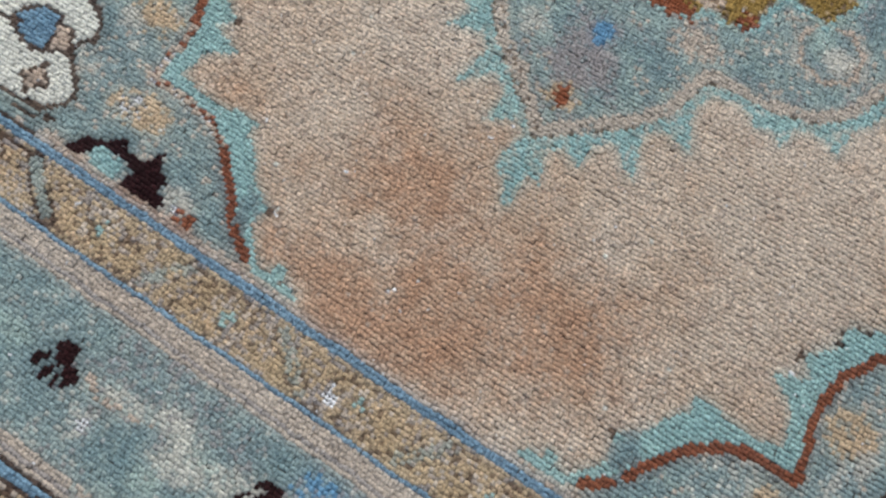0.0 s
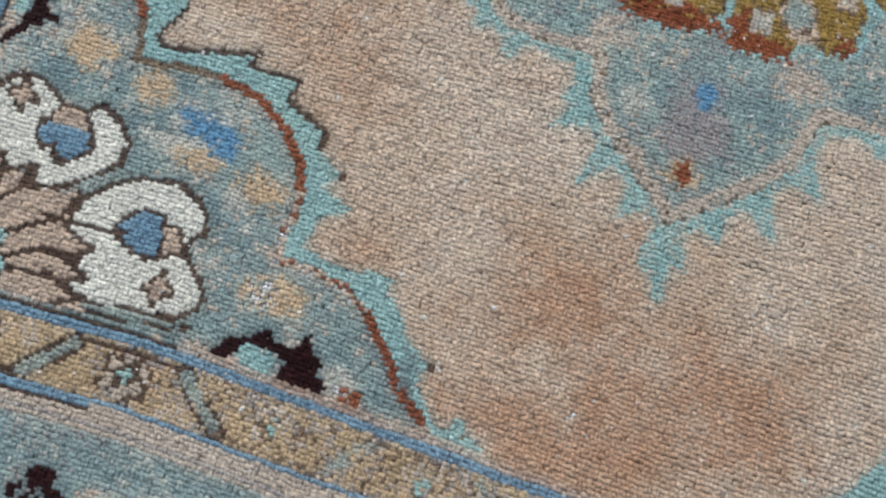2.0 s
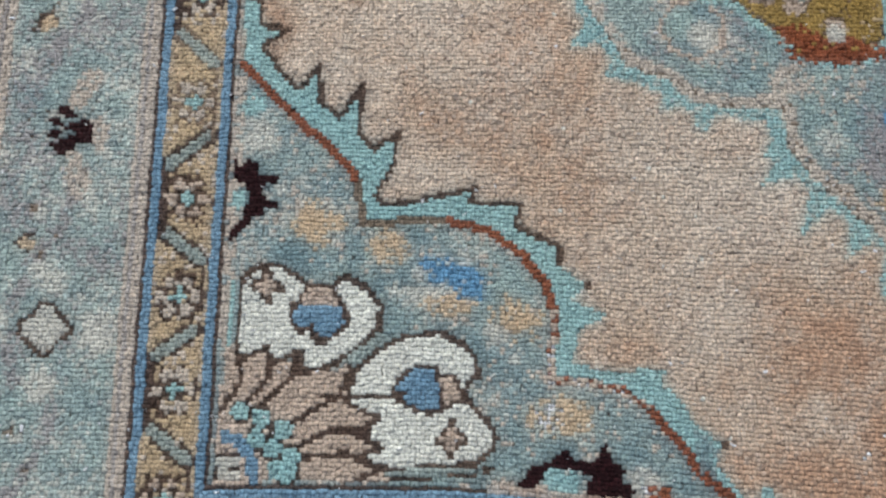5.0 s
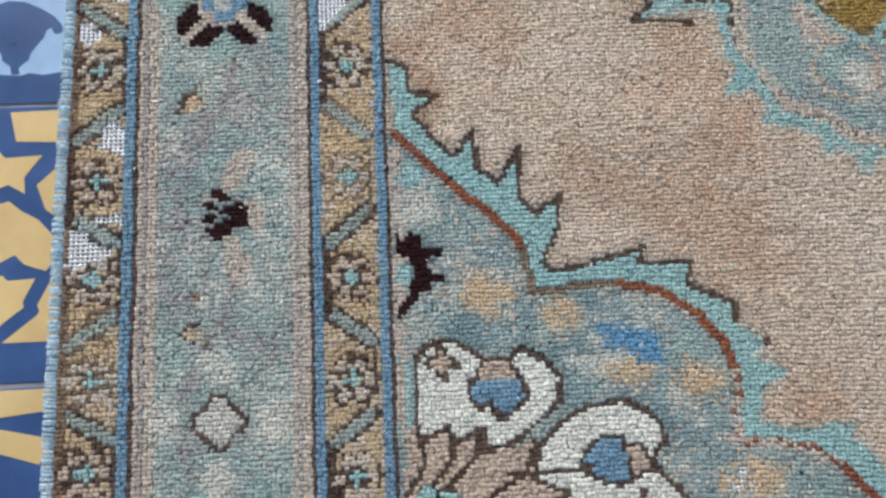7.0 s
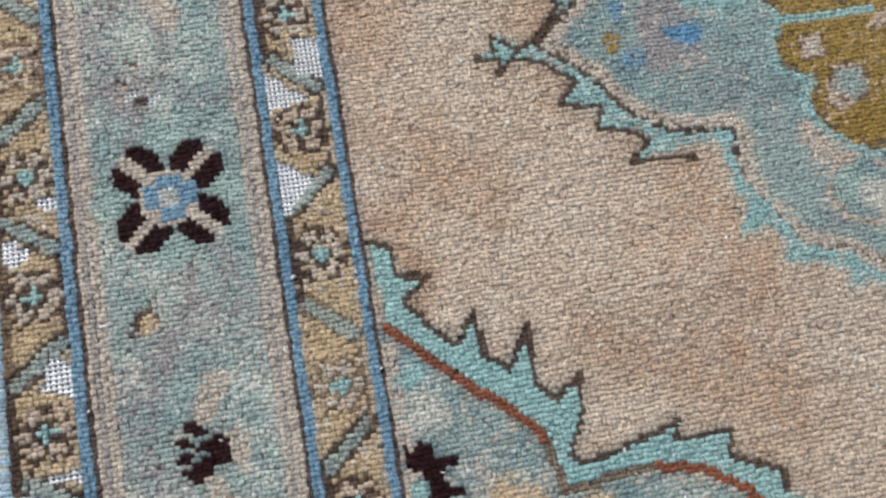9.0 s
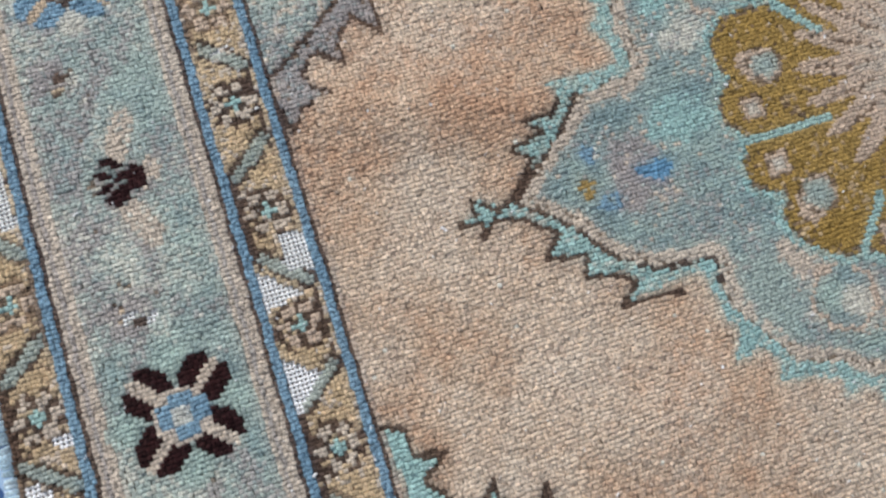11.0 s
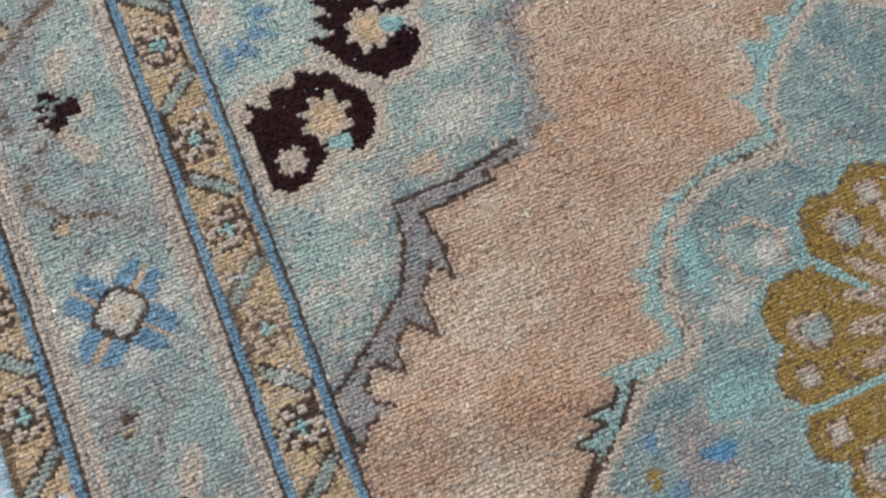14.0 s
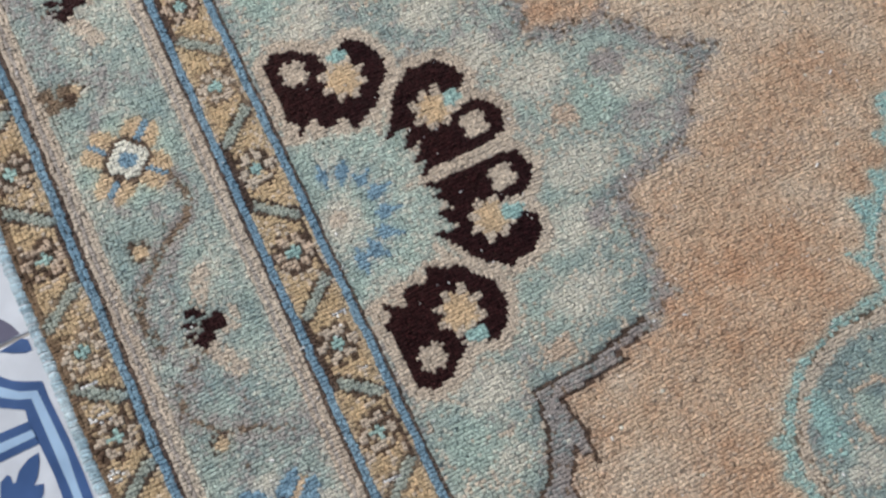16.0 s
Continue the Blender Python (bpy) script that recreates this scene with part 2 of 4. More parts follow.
def field_ground(sl):
    g = mixed(sl, FIELD, ((FADED_LIT, BROAD, 0.32, 2.4), (RUDDY, 1 - BROAD, 0.10, 2.0), (ROSE, C2, 0.08, 0.3)))
    g[(C5[sl] + 0.5 * GRAIN[sl]) > 1.33] = RUDDY
    return g


dye[:] = field_ground((slice(None), slice(None)))
# ruddy patches; the last one also paints the shaded flank of the fold
for u, v, ru, rv in ((474, 30, 9, 60), (472, 40, 12, 70), (473, 20, 8, 50), (470, 62, 26, 60), (440, 110, 60, 34), (500, 40, 44, 40), (560, 80, 70, 50), (420, 30, 50, 24), (150, 545, 60, 24)):
    r = np.hypot((UU - u) / ru, (VV - v) / rv)
    dye[(GRAIN < 0.75 * np.clip(1.25 - r, 0, 1))] = RUDDY
# faded patches; the first two paint the lit top of the fold
for u, v, ru, rv in ((120, 610, 80, 32), (105, 628, 70, 40), (150, 345, 60, 40), (300, 250, 60, 40), (200, 300, 60, 60), (690, 190, 90, 60), (360, 140, 50, 60)):
    r = np.hypot((UU - u) / ru, (VV - v) / rv)
    dye[(GRAIN < 0.55 * np.clip(1.2 - r, 0, 1))] = FADED_LIT

# ---- corner pieces: scalloped teal spandrels with a thorned turquoise band
AREA = begin("corner_spandrel")
SPINE = [(11,301),(33,281),(59,255),(86,231),(99,214),(100,185),(135,187),(164,187),(193,181),(216,165),(232,146),(239,126),(238,107),(234,81),(281,78),(306,64),(323,47),(341,26),(360,13)]
THORN_1 = [(8,358),(22,351),(22,333),(42,331),(24,316),(45,289),(52,285),(67,303),(68,274),(83,263),(98,288),(97,250),(109,239),(125,253),(123,230),(110,204),(118,198),(141,202),(183,212),(178,201),(215,201),(210,186),(242,173),(242,159)]
THORN_2 = [(263,145),(249,136),(275,126),(256,115),(250,92),(275,89),(319,92),(312,83),(327,73),(334,61),(355,47),(348,35),(361,23),(372,13),(403,11),(382,4)]
fill([(6, 6), (6, 301)] + SPINE + [(360, 6)], teal_ground)
line([(10, 290), (10, 100)], 9, BEIGE, dash=0.8)
line([(200, 8), (345, 8)], 7, BEIGE, dash=0.6)
fill(SPINE[::-1] + THORN_1 + THORN_2, TURQ)
line(THORN_1, 4.2, DARK, "v")
line([(2 * MU - u, v) for u, v in THORN_1[6:]], 4.2, DARK, "v", dash=0.12)
for tip in ((263, 145), (355, 47)):
    blob(*tip, 3.6, 3, DARK)
line(SPINE[:5], 6.5, RUST)
line(SPINE[4:8], 6, BROWN)
line(SPINE[7:13], 6.5, RUST)
line(SPINE[11:16], 6, ROSE)
line(SPINE[11:16], 6, RUST, dash=0.45)
line(SPINE[12:16], 6, BARE, dash=0.22)
line([(2 * MU - u, v) for u, v in SPINE], 6.5, RUST, "v")
line(SPINE[15:], 6.5, RUST)
for u, v, ru, rv, d in ((68,186,17,13,TAN),(121,169,13,11,TAN),(146,133,20,9,PALE),(165,128,18,8,TAN),(211,119,15,13,TAN),(198,108,8,8,PALE),(241,56,19,11,TAN),(234,56,9,7,BARE),(158,151,12,8,BLUE),(176,147,11,9,BLUE),(179,137,8,7,BLUE),(143,148,7,5,PALE),(307,14,9,5,RUST),(298,20,9,8,PALE),(343,42,8,14,SLATE),(28,250,14,14,PALE),(20,272,7,9,TURQ),(211,94,6,6,PALE)):
    blob(u, v, ru, rv, d, dense=0.5 if d == BARE else 0.88)
fill([(7,233),(13,224),(18,229),(24,228),(27,218),(40,218),(43,215),(30,209),(30,202),(40,199),(42,196),(32,193),(31,189),(25,189),(19,178),(8,170),(9,177),(15,184),(17,192),(20,202),(17,210),(9,216)], BLACK)
blob(12, 200, 6, 8, TURQ)
fill([(213,9),(221,21),(232,25),(248,37),(251,28),(263,28),(275,42),(277,31),(286,26),(285,18),(295,12),(288,9),(261,7),(259,13),(264,19),(252,24),(238,20),(226,11),(223,6)], BLACK)
blob(241, 14, 12, 7, TURQ)
blob(393, 9, 12, 5, TURQ)
blob(384, 14, 5, 8, TURQ)

AREA = begin("corner_palmette")
PALMETTE_1 = [(18,96),(19,142),(28,151),(47,154),(62,141),(72,133),(84,140),(92,146),(106,139),(117,125),(116,110),(94,90),(80,83),(62,79),(62,94),(52,89),(42,84),(39,97),(21,87)]
PALMETTE_2 = [(97,68),(99,80),(117,97),(135,105),(158,108),(170,103),(183,94),(185,80),(177,74),(179,61),(191,50),(197,40),(195,31),(184,20),(164,19),(134,15),(118,17),(103,23),(120,31),(101,39),(118,49),(94,60)]
fill([(8,6),(10,94),(20,96),(52,91),(59,80),(99,82),(96,60),(119,47),(104,38),(120,32),(103,20),(135,8)], ROSE)
fill(PALMETTE_1, IVORY)
line(PALMETTE_1, 4.4, DARK, close=True)
fill(PALMETTE_2, IVORY)
line(PALMETTE_2, 4.4, DARK, close=True)
line([(96, 88), (118, 104)], 7, TEAL)
for seam in ([(19,95),(22,73),(10,53)], [(40,95),(41,75),(24,55)], [(58,90),(58,76),(34,55)], [(97,84),(90,64),(51,42)], [(79,63),(128,63)], [(54,25),(85,41),(112,41)], [(58,22),(95,26),(119,15),(104,10)], [(128,10),(179,13),(194,18)]):
    line(seam, 4.2, DARK)
line([(132, 13), (186, 16)], 4.5, TEAL)
line([(13, 96), (13, 140)], 4.5, TURQ)
for cup, cap in (([(58,125),(89,125),(91,113),(80,104),(74,102),(70,112),(62,108),(56,113)], [(62,132),(68,137),(82,136),(87,129),(87,126),(61,126)]), ([(134,76),(142,82),(155,83),(159,58),(152,54),(140,59),(133,62),(140,68),(129,69)], [(159,77),(169,75),(173,63),(161,59)])):
    line(cup, 8, DARK, close=True)
    line(cap, 7, DARK, close=True)
    fill(cap, ROSE)
    fill(cup, SKY)
for u, v in ((37, 138), (167, 36)):
    star(u, v, 13, 4, 0.42, 0, DARK)
    star(u, v, 8, 4, 0.5, 0, ROSE)
for u, v in ((24, 52), (38, 48), (52, 41), (58, 24), (57, 12), (36, 34), (46, 28), (50, 14)):
    star(u, v, 8.5, 4, 0.2, 45, DARK)
for u, v in ((24, 52), (38, 48), (52, 41), (58, 24), (57, 12), (36, 34), (46, 28), (50, 14)):
    star(u, v, 6.5, 4, 0.15, 45, TURQ)
line([(14, 36), (24, 34), (32, 25), (35, 8)], 8, SKY)
star(17, 17, 11, 4, 0.2, 45, DARK)
for u, v in ((13, 20), (21, 20), (14, 12), (22, 11)):
    star(u, v, 4.4, 4, 0.1, 45, PALE)

# ---- medallions
AREA = begin("medallion")
M_OUT = [(478,814),(474,786),(457,790),(464,768),(452,754),(436,764),(430,744),(404,748),(407,722),(392,706),(377,711),(384,690),(388,671),(338,674),(326,660),(293,655),(285,642),(265,635),(253,613),(235,612),(246,599),(237,583),(249,562),(248,550),(190,552),(198,539),(189,527),(166,529),(178,518),(151,511),(166,502),(142,479),(128,472),(112,487),(114,475),(100,470),(115,467),(113,457),(124,467)]
M_OUT_2 = [(142,462),(165,444),(150,430),(179,425),(170,410),(197,403),(206,395),(188,383),(236,380),(253,386),(256,368),(250,352),(262,344),(250,320),(272,322),(281,313),(278,300),(318,285),(318,273),(343,270),(348,255),(396,264),(403,254),(394,243),(393,222),(414,228),(426,220),(418,187),(438,208),(449,202),(450,174),(466,191),(483,176),(484,159),(474,150),(487,144),(490,128)]
M_RIGHT = [(495,146),(509,151),(497,166),(516,186),(528,175),(534,200),(565,185),(560,223),(593,220),(582,256),(588,268),(606,272),(626,258),(646,255),(688,269),(689,280),(700,302)]
M_IN = [(480,764),(448,744),(418,718),(399,698),(395,668),(393,658),(381,658),(341,660),(306,650),(280,630),(260,603),(255,576),(258,546),(250,538),(209,537),(195,520),(166,496),(143,474),(159,461),(178,443),(195,419),(222,399),(265,396),(263,378),(264,357),(280,335),(294,309),(324,298),(342,283),(376,277),(410,279),(414,249),(430,227),(452,211),(474,191),(487,178)]
M_IN_RIGHT = [(509,193),(543,216),(569,239),(580,275),(603,278),(627,277),(662,285),(690,306)]


def over(p):
    return [(2 * MU - u, v) for u, v in reversed(p)]


inner = M_IN + M_IN_RIGHT + over(M_IN[:26])


def slim(outer, core, near, gap):
    """Draws the notches between the thorns of an edge in to a narrow band along the core."""
    q = np.array(core + core[:1], float)
    done = []
    for u, v in outer:
        best = None
        for a, b in zip(q[:-1], q[1:]):
            t = np.clip(((u - a[0]) * (b[0] - a[0]) + (v - a[1]) * (b[1] - a[1])) / max((b - a) @ (b - a), 1e-9), 0, 1)
            p = a + t * (b - a)
            d = math.hypot(u - p[0], v - p[1])
            if best is None or d < best[0]:
                best = (d, p)
        d, p = best
        if d >= near and v < 330:
            # a thin spike: hollow flanks beside its tip
            base = (p[0] + (u - p[0]) * gap / d, p[1] + (v - p[1]) * gap / d)
            tx, ty = -(v - p[1]) / d, (u - p[0]) / d
            side = 1 if done and (done[-1][0] - base[0]) * tx + (done[-1][1] - base[1]) * ty > 0 else -1
            done += [(base[0] + 9 * side * tx, base[1] + 9 * side * ty), (u, v), (base[0] - 9 * side * tx, base[1] - 9 * side * ty)]
            continue
        if gap < d < near:
            u, v = p[0] + (u - p[0]) * gap / d, p[1] + (v - p[1]) * gap / d
        done.append((u, v))
    return done


edge_of_medallion = slim(M_OUT + M_OUT_2 + M_RIGHT + over(M_OUT + M_OUT_2[:12]), inner, 18.0, 8.5)
fill(edge_of_medallion, sea, "v")
line([(490, 180), (492, 134)], 9, sea, "v")
line([(480, 151), (503, 160)], 8, sea, "v")
fill(inner, blue_ground, "v")
line(inner, 21, BEIGE, "v", close=True, dash=0.97, clip=True)
line(inner, 4, BROWN, "v", close=True, dash=0.35, clip=True)
for q in (M_IN[2:22], M_IN[22:]):
    line([(u + 7, v + 2) for u, v in q], 3, BROWN, "v", dash=0.25)
line([(u - 1, v) for u, v in M_OUT[25:35]], 3.6, DARK, "v")
line(M_OUT[35:] + M_OUT_2[:9], 4.0, DARK, "v")
line(M_IN[14:24], 4.0, DARK, "v", dash=0.85)
for u, v, ru, rv, d in ((249,468,13,7,BLUE),(195,470,6,6,GOLD),(203,492,6,6,SKY),(210,492,4,4,IVORY),(232,470,20,24,LILAC),(342,589,22,20,PALE),(330,596,8,14,TURQ),(344,340,26,22,PALE),(356,336,10,10,TURQ),(230,516,16,10,SLATE),(278,497,22,16,TURQ),(495,271,6,11,BLUE)):
    blob(u, v, ru, rv, d, "v", dense=0.86)
for u, v, ru, rv, d in ((491,246,24,28,LILAC),(491,215,11,10,TAN),(491,215,5,8,RUST),(653,344,28,22,PALE),(295,360,18,30,TEAL),(325,378,16,14,BEIGE),(305,560,16,14,PALE),(290,600,10,20,TURQ),(560,300,16,14,BEIGE),(420,300,16,12,BEIGE),(445,255,12,10,PALE),(208,455,8,5,SKY)):
    blob(u, v, ru, rv, d, "v", dense=0.86)
blob(495, 271, 6, 11, BLUE, "v")
for u, v in ((338, 590), (346, 340), (652, 344)):
    star(u, v, 27, 7, 0.12, 20, ROSE, "v")
    star(u, v, 23, 7, 0.12, 20, SLATE, "v")
    blob(u - 9, v + 4, 11, 15, MINT, "v")
    blob(u + 8, v - 4, 13, 12, PALE, "v")
blob(249, 468, 13, 7, BLUE, "v")

AREA = begin("medallion_rosette")
RC = (482.0, 488.0)
LOBES = [(488,619),(479,607),(465,617),(440,624),(419,608),(398,613),(382,602),(377,576),(380,562),(357,566),(337,562),(321,546),(319,525),(326,515),(310,503),(307,485),(323,469),(310,452),(311,435),(334,422),(323,406),(333,384),(358,365),(374,367),(392,352),(411,340),(426,324),(452,317),(480,321),(493,334),(497,352)]
LOBES_R = [(500,336),(510,320),(528,314),(548,321),(556,336),(574,327),(592,336),(602,375),(640,366),(655,392),(650,420),(670,440),(664,470),(650,488),(668,520),(640,540),(640,566),(600,566),(598,600),(570,612),(540,600),(515,624)]
ring = LOBES + LOBES_R
line(ring, 13, sea, "v", close=True)
fill(ring, gold_ground, "v")
line(ring, 9, BROWN, "v", close=True, dash=0.55, clip=True)
star(RC[0], RC[1], 108, 24, 0.36, 4, ROSE, "v")
star(RC[0], RC[1], 62, 22, 0.5, 10, BEIGE, "v")
for k in range(22):
    a = k * math.tau / 22 + 0.1
    line([(RC[0] + r * math.cos(a), RC[1] + r * math.sin(a)) for r in (46, 92)], 3, BROWN, "v", dash=0.5)
star(RC[0], RC[1], 34, 8, 0.3, 0, PALE, "v")
star(RC[0], RC[1], 20, 8, 0.3, 0, TURQ, "v")
for a, b in (((380,562),(408,532)),((317,467),(386,466)),((373,366),(402,401)),((477,612),(476,556)),((497,330),(496,400)),((602,372),(570,410)),((664,470),(590,470)),((640,556),(570,530))):
    line([a, b], 7, TURQ, "v")
for u, v, r in ((415,576,17),(355,518,17),(357,415,18),(548,352,18),(545,590,16),(622,520,17),(622,405,17),(430,372,13)):
    d = Vector((u - RC[0], v - RC[1])).normalized()
    blob(u + 9 * d.x, v + 9 * d.y, r * 0.72, r * 0.72, ROSE, "v", rough=0.3)
    star(u, v, r - 1, 5, 0.2, 20, BROWN, "v")
    star(u, v, r - 3, 5, 0.25, 50, ROSE, "v")
    star(u, v, r - 5, 5, 0.25, 50, TEAL, "v")
for u, v, r in ((445,598,13),(334,490,11),(336,445,12),(505,605,12),(400,372,12),(522,340,11),(456,344,10),(648,440,12),(582,372,10)):
    star(u, v, r + 1, 4, 0.3, 45, BROWN, "v")
    star(u, v, r - 1, 4, 0.3, 45, ROSE, "v")
    star(u, v, r - 6, 4, 0.3, 45, PALE, "v")
for u, v, ru, rv in ((444,324,22,11),(474,326,16,11),(424,336,14,9),(524,321,22,10),(508,330,9,12),(587,336,8,8)):
    blob(u, v, ru, rv, RUST, "v", dense=0.9)
star(522, 338, 10, 4, 0.3, 45, PALE, "v")
star(456, 338, 9, 4, 0.3, 45, PALE, "v")

# ---- cartouches at the middle of the long sides
AREA = begin("side_cartouche")
C_OUT = [(6,586),(9,567),(19,581),(41,588),(31,596),(27,609),(42,621),(57,607),(60,628),(72,642),(91,621),(90,653),(105,674),(116,657),(119,680),(112,712),(174,714),(168,723),(206,727)]
C_IN = [(8,612),(44,638),(76,663),(91,691),(98,727),(141,726),(204,738)]
C_UP = [(207,731),(228,754),(231,786),(235,821),(234,838),(260,847),(301,850),(321,874),(354,910),(378,917)]
fill([(6, 612)] + C_IN + C_UP + [(6, 917)], cartouche_ground)
fill(C_OUT + C_IN[::-1], smoke)
line(C_OUT, 3.6, DARK, dash=0.9)
line(C_IN, 4.0, DARK)
line(C_UP, 15, smoulder, dash=0.85)
line([(u + 5, v - 3) for u, v in C_UP], 4, BROWN, dash=0.35)
for u, v in ((228,754),(235,821),(301,850),(321,874),(354,910)):
    line([(u - 4, v), (u + 12, v - 12)], 7, smoke, dash=0.7)
for u, v, ru, rv, d in ((67,742,24,16,PALE),(167,776,26,16,PALE),(187,831,24,16,PALE),(220,872,26,18,PALE),(256,916,24,20,MINT),(231,917,12,10,ROSE),(286,891,16,12,LILAC),(40,709,22,18,MINT),(211,827,10,10,LILAC),(60,690,12,10,PALE),(130,745,14,8,ROSE),(300,917,20,12,PALE)):
    blob(u, v, ru, rv, d, dense=0.85)
AREA = begin("side_palmette")
HALO = [(6,838),(12,812),(11,775),(16,761),(34,754),(56,758),(72,771),(93,763),(109,775),(122,803),(119,823),(158,817),(173,835),(175,853),(170,864),(185,878),(188,898),(176,915),(160,921),(6,921)]
PETAL_1 = [(20,839),(23,827),(14,822),(18,810),(16,770),(28,762),(44,763),(64,780),(61,787),(91,774),(103,783),(112,803),(109,823),(92,839),(64,851),(60,839),(51,841),(40,843),(38,830),(29,832)]
PETAL_2 = [(96,913),(118,910),(161,911),(175,907),(182,890),(175,877),(163,870),(149,874),(145,857),(161,857),(167,849),(163,835),(149,824),(127,822),(106,837),(91,862),(83,871),(103,870),(91,888),(108,885),(94,903),(108,901)]
fill(HALO, BEIGE)
for petal in (PETAL_1, PETAL_2):
    line(petal, 19, BEIGE, close=True, dash=0.95)
fill([(6,842),(22,846),(44,848),(64,857),(84,850),(96,840),(88,862),(104,872),(96,888),(106,900),(98,911),(60,921),(6,921)], pale_ground)
for k in range(17):
    a = math.pi * (k - 8) / 17
    line([(20 + 34 * math.cos(a), 917 + 34 * math.sin(a)), (20 + 96 * math.cos(a), 917 + 80 * math.sin(a))], 3, PALE, "u", dash=0.6)
for k in range(8):
    a = radians(-88 + 25 * k)
    blob(20 + 36 * math.cos(a), 917 + 40 * math.sin(a), 5.5, 5.5, SKY, "u")
    line(ray((20, 917), a, 30, 50), 3.5, SKY, "u", dash=0.8)
star(20, 917, 18, 8, 0.2, 0, PALE, "u")
star(18, 917, 9, 8, 0.2, 0, BEIGE, "u")
fill(PETAL_1, BLACK)
fill(PETAL_2, BLACK)
line([(96, 916), (165, 917)], 6, BEIGE, "u")
line([(112, 817), (88, 846), (80, 862)], 6, BEIGE)
for u, v, r in ((73, 807, 22), (131, 864, 21)):
    star(u, v, r, 8, 0.32, 15, BEIGE)
    star(u, v, r - 6, 8, 0.3, 0, TAN)
for u, v, r in ((38, 785, 13), (155, 892, 13)):
    star(u, v, r, 4, 0.22, 45, BEIGE)
for u, v in ((77, 786), (149, 861)):
    blob(u, v, 9, 6, TURQ)

# ---- borders: stripes, guard bands, main band
AREA = begin("border_band")
STRIPES = ((-214, BROWN), (-208, ochre_ground), (-178, SKY), (-172, DARK), (-169, BEIGE), (-164.5, LILAC), (-162.5, BEIGE), (-157.5, border_ground), (-64, BEIGE), (-60, LILAC), (-57.5, BEIGE), (-52, DARK), (-49.5, SKY), (-42.5, ochre_ground), (-4.5, SKY), (1.2, DARK))
ENDS = [s[0] for s in STRIPES[1:]] + [5.0]
out = np.minimum(np.minimum(UU, 2 * MU - UU), np.minimum(VV, 2 * MV - VV))
full = (slice(None), slice(None))
for (a, d), b in zip(STRIPES, ENDS):
    put(full, (out >= a) & (out < b), d)
# the dark edging of the short side fades out along the field
put(full, (out >= 1.2) & (out < 7.2) & (UU > 190) & (VV < 8), field_ground)
put(full, (out >= -53.5) & (out < -49.5) & (UU > 150) & (VV < 0), BEIGE)

put(full, (out >= -49.5) & (out < -46.6) & (UU > 150) & (VV < 0), BEIGE)
put(full, (out >= -5.5) & (out < -2.8) & (UU > 150) & (VV < 0), ochre_ground)


def along(side):
    """Carries a place given along a side and outwards from the field to the plan."""
    if side == "left":
        return lambda s, o: (o, s)
    if side == "right":
        return lambda s, o: (2 * MU - o, s)
    if side == "bottom":
        return lambda s, o: (s, o)
    return lambda s, o: (s, 2 * MV - o)


def guard(side, length, mid, start, pitch, sign, places=()):
    """A guard band: half-rosettes that face each other by turns, and slanting leaves between them."""
    at = along(side)
    s, k = start, 0
    faded = side == "bottom" and mid > -100
    while s < length + (40 if mid > -100 else 200):
        h = sign * (1 if k % 2 else -1)
        if k < len(places):
            s = places[k]
            pitch = places[k + 1] - s if k + 1 < len(places) else pitch
        hide = faded and s > 190
        ink = BROWN if hide or (k * 7) % 5 == 3 else DARK
        petal = BEIGE if hide or k % 3 else ROSE
        keep = 0.4 if hide else 0.97
        far = 42 if mid > -100 else 206
        lo, hi = max(s - pitch * 0.34, -far), min(s + pitch * 0.34, length + far)
        if lo < hi:
            line([at(lo, mid + h * 15.5), at(hi, mid + h * 15.5)], 4.6, ink, "", dash=keep)
        flower = lambda ds, do: at(s + ds, mid + h * (do - 1.5))
        petals = [flower(11.5 * math.cos(a), 10.8 * math.sin(a) + 1.0) for a in (radians(-30 + 60 * n) for n in range(6))]
        for p in petals:
            blob(*p, 7.4, 7.0, ink, "", rough=0.1, dense=keep)
        for p in petals:
            blob(*p, 4.3, 4.0, petal, "", rough=0.1, dense=keep)
        blob(*flower(0, 1), 6.8, 6.4, ink, "", rough=0.1, dense=keep)
        line([flower(-4.5, 1), flower(4.5, 1)], 3.6, TURQ, "", dash=min(1, keep + 0.3))
        line([flower(0, -3.5), flower(0, 5)], 3.6, TURQ, "", dash=min(1, keep + 0.3))
        e0, e1 = at(s + pitch * 0.36, mid + h * 13), at(s + pitch * 0.64, mid - h * 13)
        line([e0, e1], 13.5, ink, "", dash=keep * 0.92)
        line([e0, e1], 7.5, TEAL, "", dash=min(1, keep + 0.25))
        s += pitch
        k += 1


AREA = begin("inner_guard_band")
guard("left", 2 * MV, -24, -8, 77.3, -1, (-6, 66, 130, 200, 272, 356, 439, 520, 600, 673, 753, 827, 908, 986, 1067))
guard("right", 2 * MV, -24, -8, 77.3, -1)
guard("bottom", 2 * MU, -24, 62, 103, 1)
guard("top", 2 * MU, -24, 62, 103, 1)
AREA = begin("outer_guard_band")
guard("left", 2 * MV, -195, -152, 72.4, 1, (-140, -65, 8, 77, 136, 206, 276, 358, 434, 508, 594, 679, 759, 838, 908, 988, 1067))
guard("right", 2 * MV, -195, -152, 72.4, 1)
guard("bottom", 2 * MU, -195, -95, 80, 1)
guard("top", 2 * MU, -195, -95, 80, 1)


for (a, d), b in zip(STRIPES, ENDS):
    if d in (SKY, DARK):
        put(full, (out >= a) & (out < b) & ~((VV < 8) & (UU > 150)), d)


